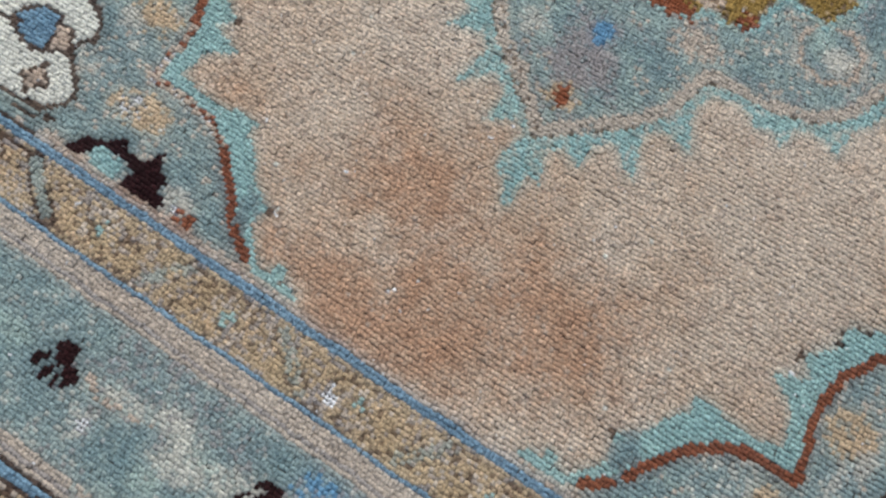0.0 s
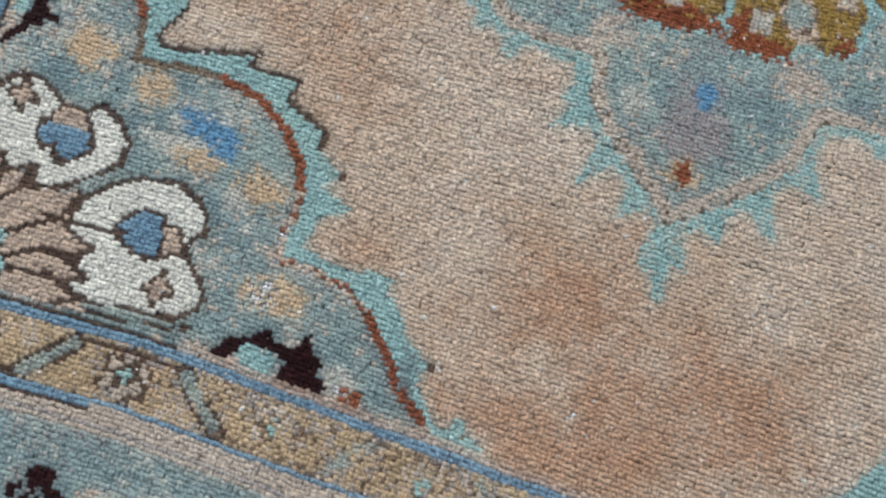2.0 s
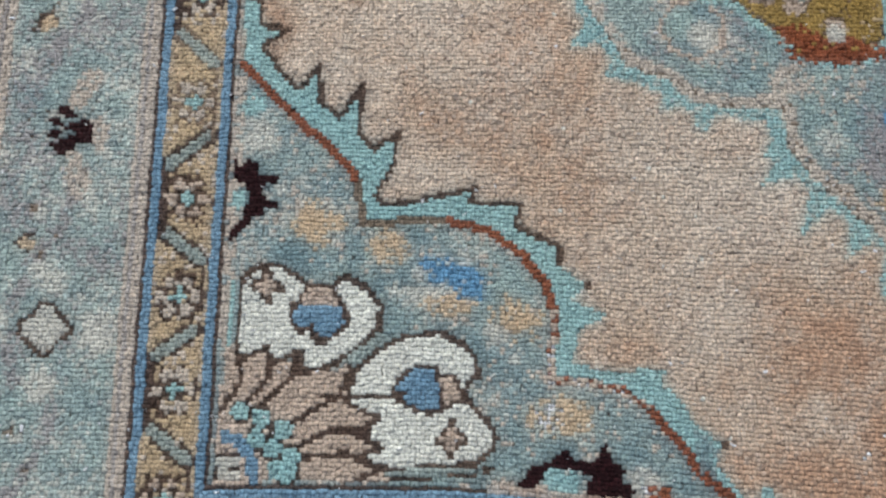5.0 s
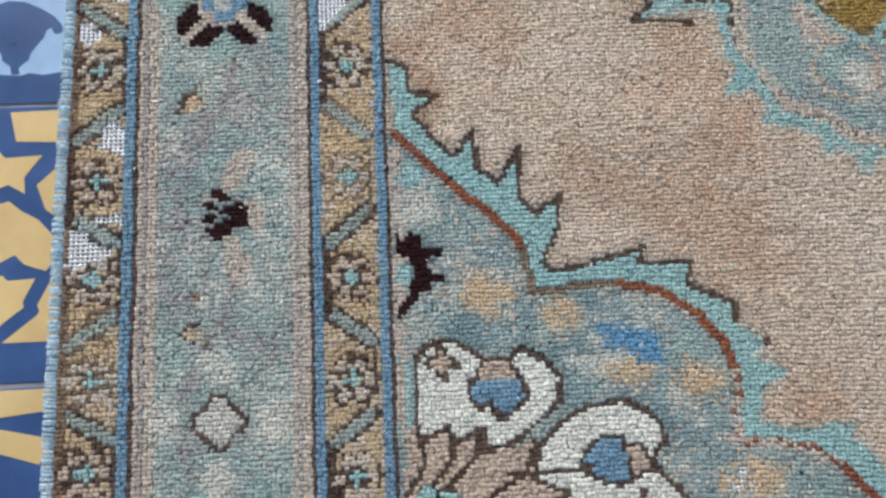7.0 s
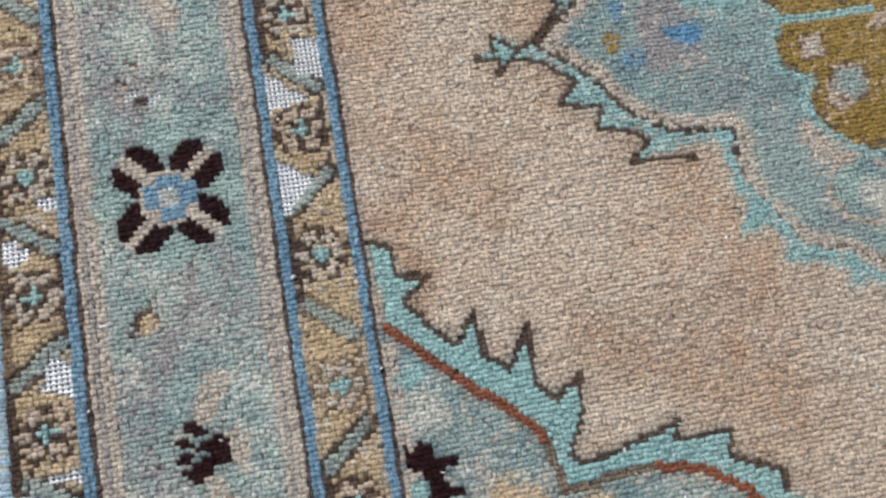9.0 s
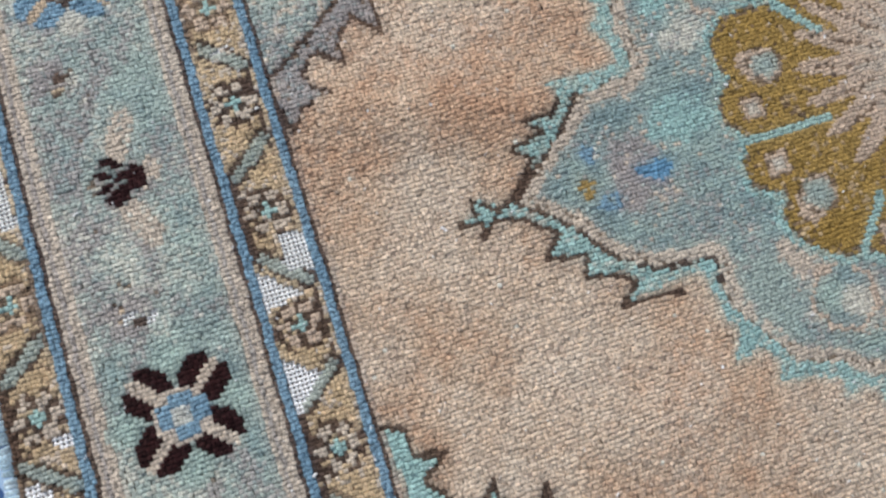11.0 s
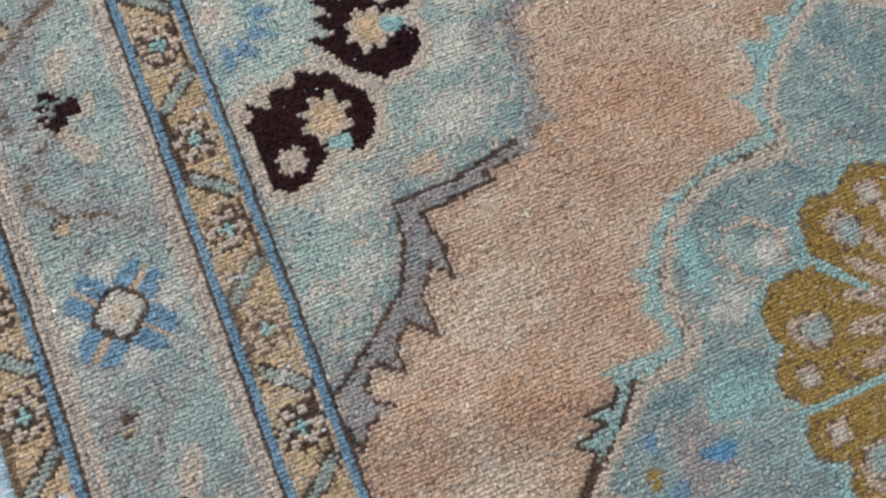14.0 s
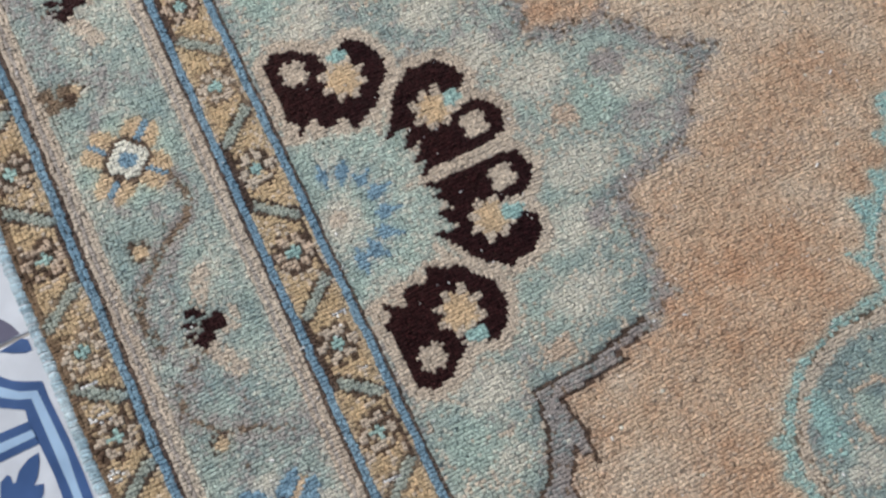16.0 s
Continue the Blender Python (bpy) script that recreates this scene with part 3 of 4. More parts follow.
def big_rosette(c, petal, between, heart, mid, tips, reach):
    """Eight blunt petals in pairs round a small squared heart."""
    for k in range(4):
        a = k * math.pi / 2
        blob(c[0] + (reach - 4) * math.cos(a), c[1] + (reach - 4) * math.sin(a), 12, 12, tips, "")
        line(ray(c, a, reach - 24, reach - 14), 9, tips, "")
    black = petal == BLACK
    gap = 3.6 if black else 2.4
    shape = ((13, gap), (reach, gap), (reach + 3, 8), (reach - 2, 14), (reach - 9, 16), (20, 16), (14, 13))
    for k in range(4):
        a = math.pi / 4 + k * math.pi / 2
        for s in (-1, 1):
            d, n = (math.cos(a), math.sin(a)), (-math.sin(a) * s, math.cos(a) * s)
            fill([(c[0] + d[0] * p + n[0] * q, c[1] + d[1] * p + n[1] * q) for p, q in shape], petal, "")
        line(ray(c, a, 14, reach - 1), 2 * gap, between, "")
    if black:
        fill([(c[0] + x, c[1] + y) for x, y in ((-9, -18), (9, -18), (10, -10), (18, -9), (18, 9), (10, 10), (9, 18), (-9, 18), (-10, 10), (-18, 9), (-18, -9), (-10, -10))], BEIGE, "")
        for du, dv, ru, rv in ((0, 10.5, 7.5, 4.6), (0, -10.5, 7.5, 4.6), (11, 0, 4.6, 7), (-11, 0, 4.6, 7)):
            fill([(c[0] + du + e * ru, c[1] + dv + f * rv) for e, f in ((-1, -1), (1, -1), (1, 1), (-1, 1))], mid, "")
        fill([(c[0] + e * 6.5, c[1] + f * 5.5) for e, f in ((-1, -1), (1, -1), (1, 1), (-1, 1))], heart, "")
    else:
        star(c[0], c[1], 21, 4, 0.12, 0, DARK, "")
        star(c[0], c[1], 17, 4, 0.18, 0, mid, "")
        star(c[0], c[1], 8, 4, 0.2, 0, heart, "")


BUD = """
..###......
..####.....
....###....
###.....##.
.###.######
....#######
.###...####
###..######
...########
.######....
..#####....
...##......
""".split()


def bud(c, flip=1, pale=True, upright=False):
    if pale:
        for s in (-1, 1):
            line([(c[0] + 2, c[1] + s * 20), (c[0] + 13, c[1] + s * 42)], 15, BEIGE, "", dash=0.8)
        blob(c[0] + flip * 20, c[1], 8, 10, BEIGE, "", dense=0.8)
    sl = window(np.array([(c[0] - 18, c[1] - 18), (c[0] + 18, c[1] + 18)]), KU)
    du, dv = UU[sl] - c[0], VV[sl] - c[1]
    r, q = (du / 2.9 + 6, dv / 2.9 + 5) if upright else (6 - dv / 2.9, 5 + flip * du / 2.9)
    r, q = np.round(r).astype(int), np.round(q).astype(int)
    bits = np.array([[ch == "#" for ch in row] for row in BUD])
    ok = (r >= 0) & (r < bits.shape[0]) & (q >= 0) & (q < bits.shape[1])
    put(sl, ok & bits[r.clip(0, bits.shape[0] - 1), q.clip(0, bits.shape[1] - 1)], BLACK)


def scroll(c, flip):
    """A faded lilac tendril with a small hooked bud."""
    pts = [(c[0] - 20 + 34 * math.sin(k * 0.3) * flip * 0.5 + 14 * k / 9, c[1] - 38 + 8.5 * k) for k in range(10)]
    line(pts, 9, LILAC, "", dash=0.55)
    line(pts, 4.5, smoke, "", dash=0.8)
    blob(c[0] - 16, c[1] + 2 * flip, 6, 5, BROWN, "", dense=0.6)
    blob(c[0] - 13, c[1] + 2 * flip - 2, 5, 4, PALE, "")


mid = -111.0
for k, s in enumerate(np.arange(-45, 2 * MV, 77.0)):
    AREA = begin("border_tendril")
    scroll((mid, s), 1 if k % 2 else -1)
for shift, keep in ((0, 0.85), (-316, 0.4), (-632, 0.4), (316, 0.6)):
    for tendril in ([(-88,1012),(-81,990),(-90,972),(-108,962),(-126,948),(-144,932),(-152,908),(-146,882)], [(-118,866),(-146,852),(-150,830),(-132,808),(-98,793),(-72,782)]):
        AREA = begin("border_tendril", "faded lilac tendril on teal ground")
        line([(u, v + shift) for u, v in tendril], 17, LILAC, "", dash=keep * 0.75)
        line([(u, v + shift) for u, v in tendril], 6, BROWN if shift == 0 else LILAC, "", dash=min(1, keep * (0.95 if tendril[0][1] > 1000 else 0.6)))
    for u, v in ((-136, 963), (-134, 799)):
        blob(u, v + shift, 8, 7, DARK, "", dense=0.8)
        blob(u + 2, v - 2 + shift, 6, 5, TAN, "")
for at_v in (247, 568, 884, 1190, 1500):
    AREA = begin("border_bud", "small black claw-shaped bud with beige leaves")
    bud((mid, at_v))
for at_v, kind in ((106, "cream"), (408, "black"), (723, "blue"), (1038, "gold"), (1350, "blue"), (1660, "black")):
    AREA = begin("border_rosette", {"cream": "faded cream rosette with dark outline", "black": "black-petalled rosette with sky blue heart", "blue": "sky blue rosette with dark-ringed pale heart", "gold": "tan rosette with dark-ringed ivory heart"}[kind])
    c = (mid - (0 if kind == "black" else 3), at_v)
    if kind == "cream":
        for k in range(4):
            a = k * math.pi / 2
            blob(c[0] + 36 * math.cos(a), c[1] + 36 * math.sin(a), 12, 13, PALE, "", dense=0.9)
        star(c[0], c[1], 20, 4, 0.25, 0, DARK, "")
        star(c[0], c[1], 16, 4, 0.3, 0, PALE, "")
    elif kind == "black":
        big_rosette(c, BLACK, BEIGE, PALE, SKY, MINT, 38)
    elif kind == "blue":
        big_rosette(c, SKY, TAN, ROSE, PALE, PALE, 37)
    else:
        big_rosette(c, TAN, SKY, SKY, IVORY, MINT, 35)
AREA = begin("border_sprig", "faded lilac four-petalled sprig")
for (u, v), d in (((-140, 654), LILAC), ((-131, 478), LILAC), ((-146, 1112), BROWN)):
    for du, dv in ((-7, 6), (7, 5), (-5, -7), (8, -6)):
        blob(u + du, v + dv, 6, 6, d, "")
    blob(u + 9, v - 4, 5, 4, DARK, "")
# the short sides and the far long side
for at_u in (141, 302, 460, 620, 780):
    AREA = begin("border_bud", "small black claw-shaped bud with beige leaves")
    for base in (-106, 2 * MV + 112):
        bud((at_u - 6, base), pale=False, upright=True)
    blob(at_u + 38, -104, 22, 7, ROSE, "", dense=0.7)
    blob(at_u + 75, -96, 16, 8, PALE, "", dense=0.7)
for at_u, petal in ((222, TEAL), (380, SLATE), (540, SLATE), (700, SKY)):
    AREA = begin("border_rosette", "faded slate rosette on teal ground")
    for du, dv, ru, rv, d in ((-22, -14, 26, 16, SLATE), (20, -20, 24, 18, SLATE), (0, -46, 30, 10, TEAL), (-34, 10, 16, 6, PALE), (30, 6, 18, 5, MINT), (2, -22, 10, 8, MINT)):
        blob(at_u + du, -112 + dv, ru, rv, d, "", dense=0.8)
    big_rosette((at_u - 6, 2 * MV + 112), petal, BEIGE, PALE, PALE, PALE, 36)
for at_v, petal in ((106, TAN), (408, BLACK), (723, SKY), (1038, TAN), (1350, SKY), (1660, BLACK)):
    AREA = begin("border_rosette", "faded rosette on teal ground")
    big_rosette((2 * MU + 112, at_v), petal, BEIGE, PALE, PALE, PALE, 38)
AREA = begin("border_sprig", "faded pale sprig")
for at_u, at_v, d in ((435, -108, PALE), (480, -100, PALE), (487, -82, BLUE), (395, -116, PALE)):
    blob(at_u, at_v, 20, 10, d, "", dense=0.6)

# ---- worn spots where the pile is gone and the cotton shows
WORN = [
    ((-20, 503), (-6, 503), (-2, 487), (-3, 473), (-17, 475), (-24, 482)),
    ((-47, 485), (-35, 477), (-15, 459), (-28, 456), (-40, 452), (-47, 449)),
    ((-47, 426), (-21, 405), (-38, 383), (-47, 381)),
    ((-211, 396), (-195, 390), (-195, 381), (-211, 377)),
    ((-190, 420), (-178, 419), (-179, 411), (-189, 412)),
]
WORN += [
    ((-189, 320), (-178, 316), (-178, 294), (-195, 301)),
    ((-196, 254), (-179, 251), (-179, 244), (-196, 246)),
    ((-213, 243), (-200, 241), (-193, 230), (-182, 224), (-198, 219), (-206, 212), (-213, 214)),
    ((-192, 624), (-182, 615), (-182, 587), (-179, 560), (-188, 556), (-206, 575)),
    ((-213, 555), (-203, 546), (-207, 536), (-213, 532)),
]
for patch in WORN:
    q = np.array(patch, float)
    sl = window(q, 2 * KU)
    ragged = inside(q, UU[sl] + 5 * (C4[sl] - 0.5), VV[sl] + 5 * (C5[sl] - 0.5)) & (dye[sl] != SKY)
    dye[sl][ragged] = BARE
for u, v, ru, rv in ((-126,478,9,6),(-114,474,5,6),(-15,802,9,2.5),(-12,849,6,3),(-203,883,10,2),(-200,856,9,3),(-208,812,6,6),(454,-25,5,8),(473,-112,14,5),(500,-105,9,6),(330,-128,8,4),(455,48,3,3),(300,14,5,4),(-20,640,8,2),(-14,560,6,2),(-30,718,8,2.5)):
    sl = window(np.array([(u - ru, v - rv), (u + ru, v + rv)]), KU)
    r = np.hypot((UU[sl] - u) / ru, (VV[sl] - v) / rv)
    dye[sl][(r + 1.1 * (C4[sl] - 0.5) + 0.5 * (C5[sl] - 0.5) < 1) & (dye[sl] != SKY) & (GRAIN[sl] < 0.8)] = BARE
# scattered lint and broken knots
pale_flecks = (rng.random((NJ, NI)) < 0.0012)
dye[pale_flecks & ((dye == FIELD) | (dye == FADED_LIT) | (dye == TEAL) | (dye == SLATE))] = IVORY

# dye that has run: each knot's surroundings
DYE_RGB = np.array([srgb(*d[1])[:3] for d in DYES] + [(0.6, 0.57, 0.5)])
ran = DYE_RGB[np.where(dye == BARE, len(DYES), dye)]
for _ in range(3):
    for ax in (0, 1):
        ran = (np.roll(ran, 1, ax) + 1.4 * ran + np.roll(ran, -1, ax)) / 3.4

# ---------------------------------------------------------------- the rug's lie on the floor
FLOOR_Z = -0.0095


def lie(u, v):
    """The place in metres of a spot of the cartoon: the end of the rug sags, the cloth ripples."""
    sag = -np.clip(u - 170, 0, 590) * 0.083 * np.clip(1 - np.maximum(v, 0) / 250, 0, 1)
    edge = np.clip(-(u + 150) / 64, 0, 1) * np.interp(v, [-220, 100, 300, 420, 700, 830, 990, 1250], [-6, -9, -7, -4, -2, -8, -11, -11])
    z = 1.1 * np.sin(u / 83 + 0.6) * np.sin(v / 131 + 1.0)
    z = z + 5.0 * np.exp(-((v - 566 + 0.25 * (u - 80)) / 32) ** 2 - ((u - 95) / 110) ** 2)
    z = z + 3.0 * np.exp(-((v - 690 + 0.3 * (u - 300)) / 40) ** 2 - ((u - 330) / 120) ** 2)
    z = z + 2.5 * np.exp(-((v - 300 + 0.1 * (u - 200)) / 30) ** 2 - ((u - 190) / 80) ** 2)
    return (u + edge) / 1000, (v + sag) / 1000, z / 1000


C6, C7 = cloud(9, 16), cloud(13, 17)
NEAR = ((UU < 560) & (VV < 1240)) | ((UU < 880) & (VV < 460))
# a knot: a foot and a ragged shoulder of four corners each, and a crown
FOOT = np.array([(-1, -1), (1, -1), (1, 1), (-1, 1)], float)
KNOT = [(k, (k + 1) % 4, 4 + (k + 1) % 4) for k in range(4)] + [(k, 4 + (k + 1) % 4, 4 + k) for k in range(4)] + [(4 + k, 4 + (k + 1) % 4, 8) for k in range(4)]
KNOT = np.array(KNOT)


def tufts(name, cells, parent, label=""):
    """One mesh of knots: ragged tufts near by, plain ones past the stretch that the walk follows."""
    jj, ii = np.nonzero(cells & (dye != BARE))
    u, v = UU[jj, ii], VV[jj, ii]
    near = NEAR[jj, ii]
    seed = np.random.default_rng(len(jj))
    N = len(u)
    x, y, z = lie(u + seed.normal(0, 0.3, N) + 1.2 * (C4[jj, ii] - 0.5) + 0.9 * (C5[jj, ii] - 0.5), v + seed.normal(0, 0.24, N) + 1.5 * (C2[jj, ii] - 0.5) + 1.1 * (C6[jj, ii] - 0.5))
    d = dye[jj, ii]
    felted = np.isin(d, (FIELD, FADED_LIT, RUDDY, ROSE))
    z = z + (seed.normal(0, 0.15, N) - 0.5 * (seed.random(N) < 0.07) - 0.4 * (C7[jj, ii] > 0.76) - 0.45 * ((d == DARK) | (d == BROWN)) + 0.15 * (d == SKY)) / 1000
    nn, ff = np.nonzero(near)[0], np.nonzero(~near)[0]
    n = len(nn)
    a, b = KU / 2000, KV / 2000
    foot = np.zeros((n, 4, 3))
    foot[:, :, 0], foot[:, :, 1] = x[nn, None] + FOOT[:, 0] * a * 1.15, y[nn, None] + FOOT[:, 1] * b * 1.15
    foot[:, :, 2] = z[nn, None] - 0.0011
    wide = np.where(felted[nn], seed.uniform(0.9, 1.2, n), seed.uniform(0.8, 1.12, n))[:, None]
    tall = np.where(felted[nn], seed.uniform(0.84, 1.14, n), seed.uniform(0.78, 1.1, n))[:, None]
    ring = np.zeros((n, 4, 3))
    ring[:, :, 0] = x[nn, None] + FOOT[:, 0] * a * wide + seed.normal(0, 0.00026, (n, 4))
    ring[:, :, 1] = y[nn, None] + FOOT[:, 1] * b * tall + seed.normal(0, 0.00026, (n, 4))
    ring[:, :, 2] = z[nn, None] - np.where(felted[nn, None], 0.00016, 0.00026) - seed.exponential(0.00018, (n, 4))
    crown = np.zeros((n, 1, 3))
    crown[:, 0, 0] = x[nn] + seed.normal(0, 0.0004, n)
    crown[:, 0, 1] = y[nn] + seed.normal(-0.0001, 0.0004, n)
    crown[:, 0, 2] = z[nn] + seed.normal(-0.00006, 0.00016, n)
    v1 = np.concatenate([foot, ring, crown], 1).reshape(-1, 3)
    t1 = (KNOT[None] + 9 * np.arange(n)[:, None, None]).reshape(-1, 3)
    v2 = np.stack([np.stack([x[ff] + sx * a, y[ff] + sy * b, z[ff]], 1) for sx, sy in ((-1, -1), (1, -1), (1, 1), (-1, 1))], 1).reshape(-1, 3)
    t2 = (np.array([(0, 1, 2), (0, 2, 3)])[None] + 4 * np.arange(len(ff))[:, None, None]).reshape(-1, 3) + len(v1)
    verts, faces = np.concatenate([v1, v2]), np.concatenate([t1, t2])
    used, slot = np.unique(dye[jj, ii], return_inverse=True)
    mats = np.concatenate([np.repeat(slot[nn], len(KNOT)), np.repeat(slot[ff], 2)])
    me = bpy.data.meshes.new(name)
    me.vertices.add(len(verts))
    me.vertices.foreach_set("co", verts.astype(np.float32).ravel())
    me.loops.add(faces.size)
    me.loops.foreach_set("vertex_index", faces.astype(np.int32).ravel())
    me.polygons.add(len(faces))
    me.polygons.foreach_set("loop_start", (np.arange(len(faces)) * 3).astype(np.int32))
    me.polygons.foreach_set("loop_total", np.full(len(faces), 3, np.int32))
    me.polygons.foreach_set("material_index", mats.astype(np.int32))
    me.polygons.foreach_set("use_smooth", np.ones(len(faces), bool))
    for k in used:
        me.materials.append(WOOLS[k])
    me.update(calc_edges=True)
    tone = me.attributes.new("run_dye", "FLOAT_COLOR", "POINT")
    rgb = np.concatenate([np.repeat(ran[jj, ii][nn], 9, 0), np.repeat(ran[jj, ii][ff], 4, 0)])
    tone.data.foreach_set("color", np.c_[rgb, np.ones(len(rgb))].astype(np.float32).ravel())
    ob = new(name, me)
    ob.parent = parent
    return tagged(ob, label, kind="stuff")


def part(name, bm, material, parent, label="", smooth=False):
    me = bpy.data.meshes.new(name)
    bm.to_mesh(me)
    bm.free()
    for m in material if isinstance(material, list) else [material]:
        me.materials.append(m)
    if smooth:
        me.polygons.foreach_set("use_smooth", np.ones(len(me.polygons), bool))
    ob = new(name, me)
    ob.parent = parent
    if label:
        tagged(ob, label)
    return ob


rug = tagged(new("rug"), "worn hand-knotted wool rug, teal borders and salmon field", "rug")
LABELS = {
    "field_ground": "faded salmon and tan field of knotted wool",
    "corner_spandrel": "scalloped teal corner with thorned turquoise edge",
    "corner_palmette": "ivory palmette with sky blue cups and dark outline",
    "medallion": "blue-grey lobed medallion edged in turquoise",
    "medallion_rosette": "olive gold lobed rosette with rust tips",
    "side_cartouche": "teal cartouche edged in smoky lilac",
    "side_palmette": "half palmette with black petals and tan flowers",
    "border_band": "ochre and teal stripes with blue lines",
    "inner_guard_band": "ochre guard band with small beige half-rosettes",
    "outer_guard_band": "worn ochre guard band with small half-rosettes",
}
NESTED = {"corner_palmette": "corner_spandrel", "medallion_rosette": "medallion", "side_palmette": "side_cartouche"}
laid = {}
for k, (name, label) in enumerate(REGIONS):
    cells = region == k
    if name.startswith("corner"):
        pieces = [cells & a & b for a in ((VV < MV), (VV >= MV)) for b in ((UU < MU), (UU >= MU))]
    elif name.startswith("medallion"):
        pieces = [cells & (VV < MV), cells & (VV >= MV)]
    elif name.startswith("side"):
        pieces = [cells & (UU < MU), cells & (UU >= MU)]
    else:
        pieces = [cells]
    for n, p in enumerate(pieces):
        if p.any():
            laid[name, n] = tufts(name, p, laid.get((NESTED.get(name), n), rug), label or LABELS.get(name, ""))

# bare cotton warps where the pile is gone
bare = np.nonzero(dye == BARE)
tv, tq = [], []
for j, i in zip(*bare):
    for sx, sy, lx, ly, dz in ((0, 0, 0.80, 1.52, 0.0), (0, 0, 1.52, 0.74, 0.22 * (-1) ** (i + j))):
        n = len(tv)
        u, v = UU[j, i] + sx + 0.12 * math.sin(j * 1.7 + i), VV[j, i] + sy + 0.12 * math.cos(i * 2.1 + j)
        for a, b, c in ((-1, -1, -0.9), (1, -1, -0.9), (1, 1, -0.9), (-1, 1, -0.9), (-0.5, -0.5, 0), (0.5, -0.5, 0), (0.5, 0.5, 0), (-0.5, 0.5, 0)):
            if c == 0 and lx > ly:
                b, a = b * 0.9, a * 1.9
            elif c == 0:
                a, b = a * 0.9, b * 1.9
            x, y, z = lie(u + a * lx, v + b * ly)
            tv.append((x, y, z + (-1.2 + dz + c * 0.8) / 1000))
        tq += [tuple(n + e for e in f) for f in ((4, 5, 6, 7), (0, 1, 5, 4), (1, 2, 6, 5), (2, 3, 7, 6), (3, 0, 4, 7))]
me = bpy.data.meshes.new("bare_warp")
me.from_pydata(tv, [], tq)
me.materials.append(cotton)
me.polygons.foreach_set("use_smooth", np.ones(len(me.polygons), bool))
ob = new("bare_warp", me)
ob.parent = rug
tagged(ob, "white cotton foundation bared by wear", kind="stuff")

# woven backing under the pile; its dark brown paints shade into gaps and bare holes
bm = bmesh.new()
nu, nv = 110, 160
rows = []
for j in range(nv + 1):
    row = []
    for i in range(nu + 1):
        u, v = U0 - 2 + (U1 - U0 + 4) * i / nu, V0 - 2 + (V1 - V0 + 4) * j / nv
        x, y, z = lie(u, v)
        row.append(bm.verts.new((x, y, z - 0.0026)))
    rows.append(row)
for j in range(nv):
    for i in range(nu):
        bm.faces.new((rows[j][i], rows[j][i + 1], rows[j + 1][i + 1], rows[j + 1][i]))
rim = [r[0] for r in rows[::-1]] + rows[0][1:] + [r[-1] for r in rows[1:]] + rows[-1][-2:0:-1]
foot = [bm.verts.new((p.co.x, p.co.y, FLOOR_Z + 0.0002)) for p in rim]
for k in range(len(rim)):
    bm.faces.new((rim[k], rim[k - 1], foot[k - 1], foot[k]))
bm.faces.new(foot)
part("backing", bm, gap_shade_wool, rug, "woven backing, coloured dark brown as shade between the knots")


def selvage(side):
    """Overcast edge: yarn wrapped round and round the outer cord."""
    sv, sq = [], []
    r = np.random.default_rng(3 if side < 0 else 4)
    v = V0
    while v < V1:
        w = r.uniform(1.5, 3.2)
        u0 = U0 + 1.0 if side < 0 else U1 - 1.0
        reach = r.normal(9.4, 0.5)
        skew = r.normal(0.9, 0.9)
        n = len(sv)
        m = 7
        for k in range(m):
            a = math.pi * (k / (m - 1)) * 1.12
            uu = u0 + side * (reach / 2 - reach / 2 * math.cos(a))
            zz = -2.6 + 3.3 * math.sin(a)
            for half, dz in ((-0.5, -0.75), (0.0, 0.3), (0.5, -0.75)):
                x, y, z = lie(uu, v + w * half + skew * k / m)
                sv.append((x, y, z + (zz + dz) / 1000))
        for k in range(m - 1):
            for e in range(2):
                p = n + 3 * k + e
                sq.append((p, p + 1, p + 4, p + 3))
        v += w
    me = bpy.data.meshes.new("selvage")
    me.from_pydata(sv, [], sq)
    me.materials.append(selvage_wool)
    me.polygons.foreach_set("use_smooth", np.ones(len(me.polygons), bool))
    ob = new("selvage", me)
    ob.parent = rug
    tagged(ob, "pale blue-grey overcast yarn edge", kind="stuff")


selvage(-1)
selvage(1)
bm = bmesh.new()
for k in range(1300):
    v = V0 + (V1 - V0) * k / 1300 + random.uniform(-0.8, 0.8)
    if random.random() < 0.2:
        continue
    x, y, z = lie(U0 - 7.2, v)
    L, dy = random.uniform(0.0014, 0.0036), random.uniform(-0.0012, 0.0012)
    w = 0.00018
    a = [bm.verts.new(p) for p in ((x, y - w, z - 0.0012), (x, y + w, z - 0.0012), (x, y, z - 0.0008))]
    tip = bm.verts.new((x - L, y + dy, z - 0.0022 - random.random() * 0.001))
    for e in range(3):
        bm.faces.new((a[e], a[(e + 1) % 3], tip))
ob = part("edge_fuzz", bm, cotton, rug, "loose fibres along the edge")
tagged(ob, kind="stuff")

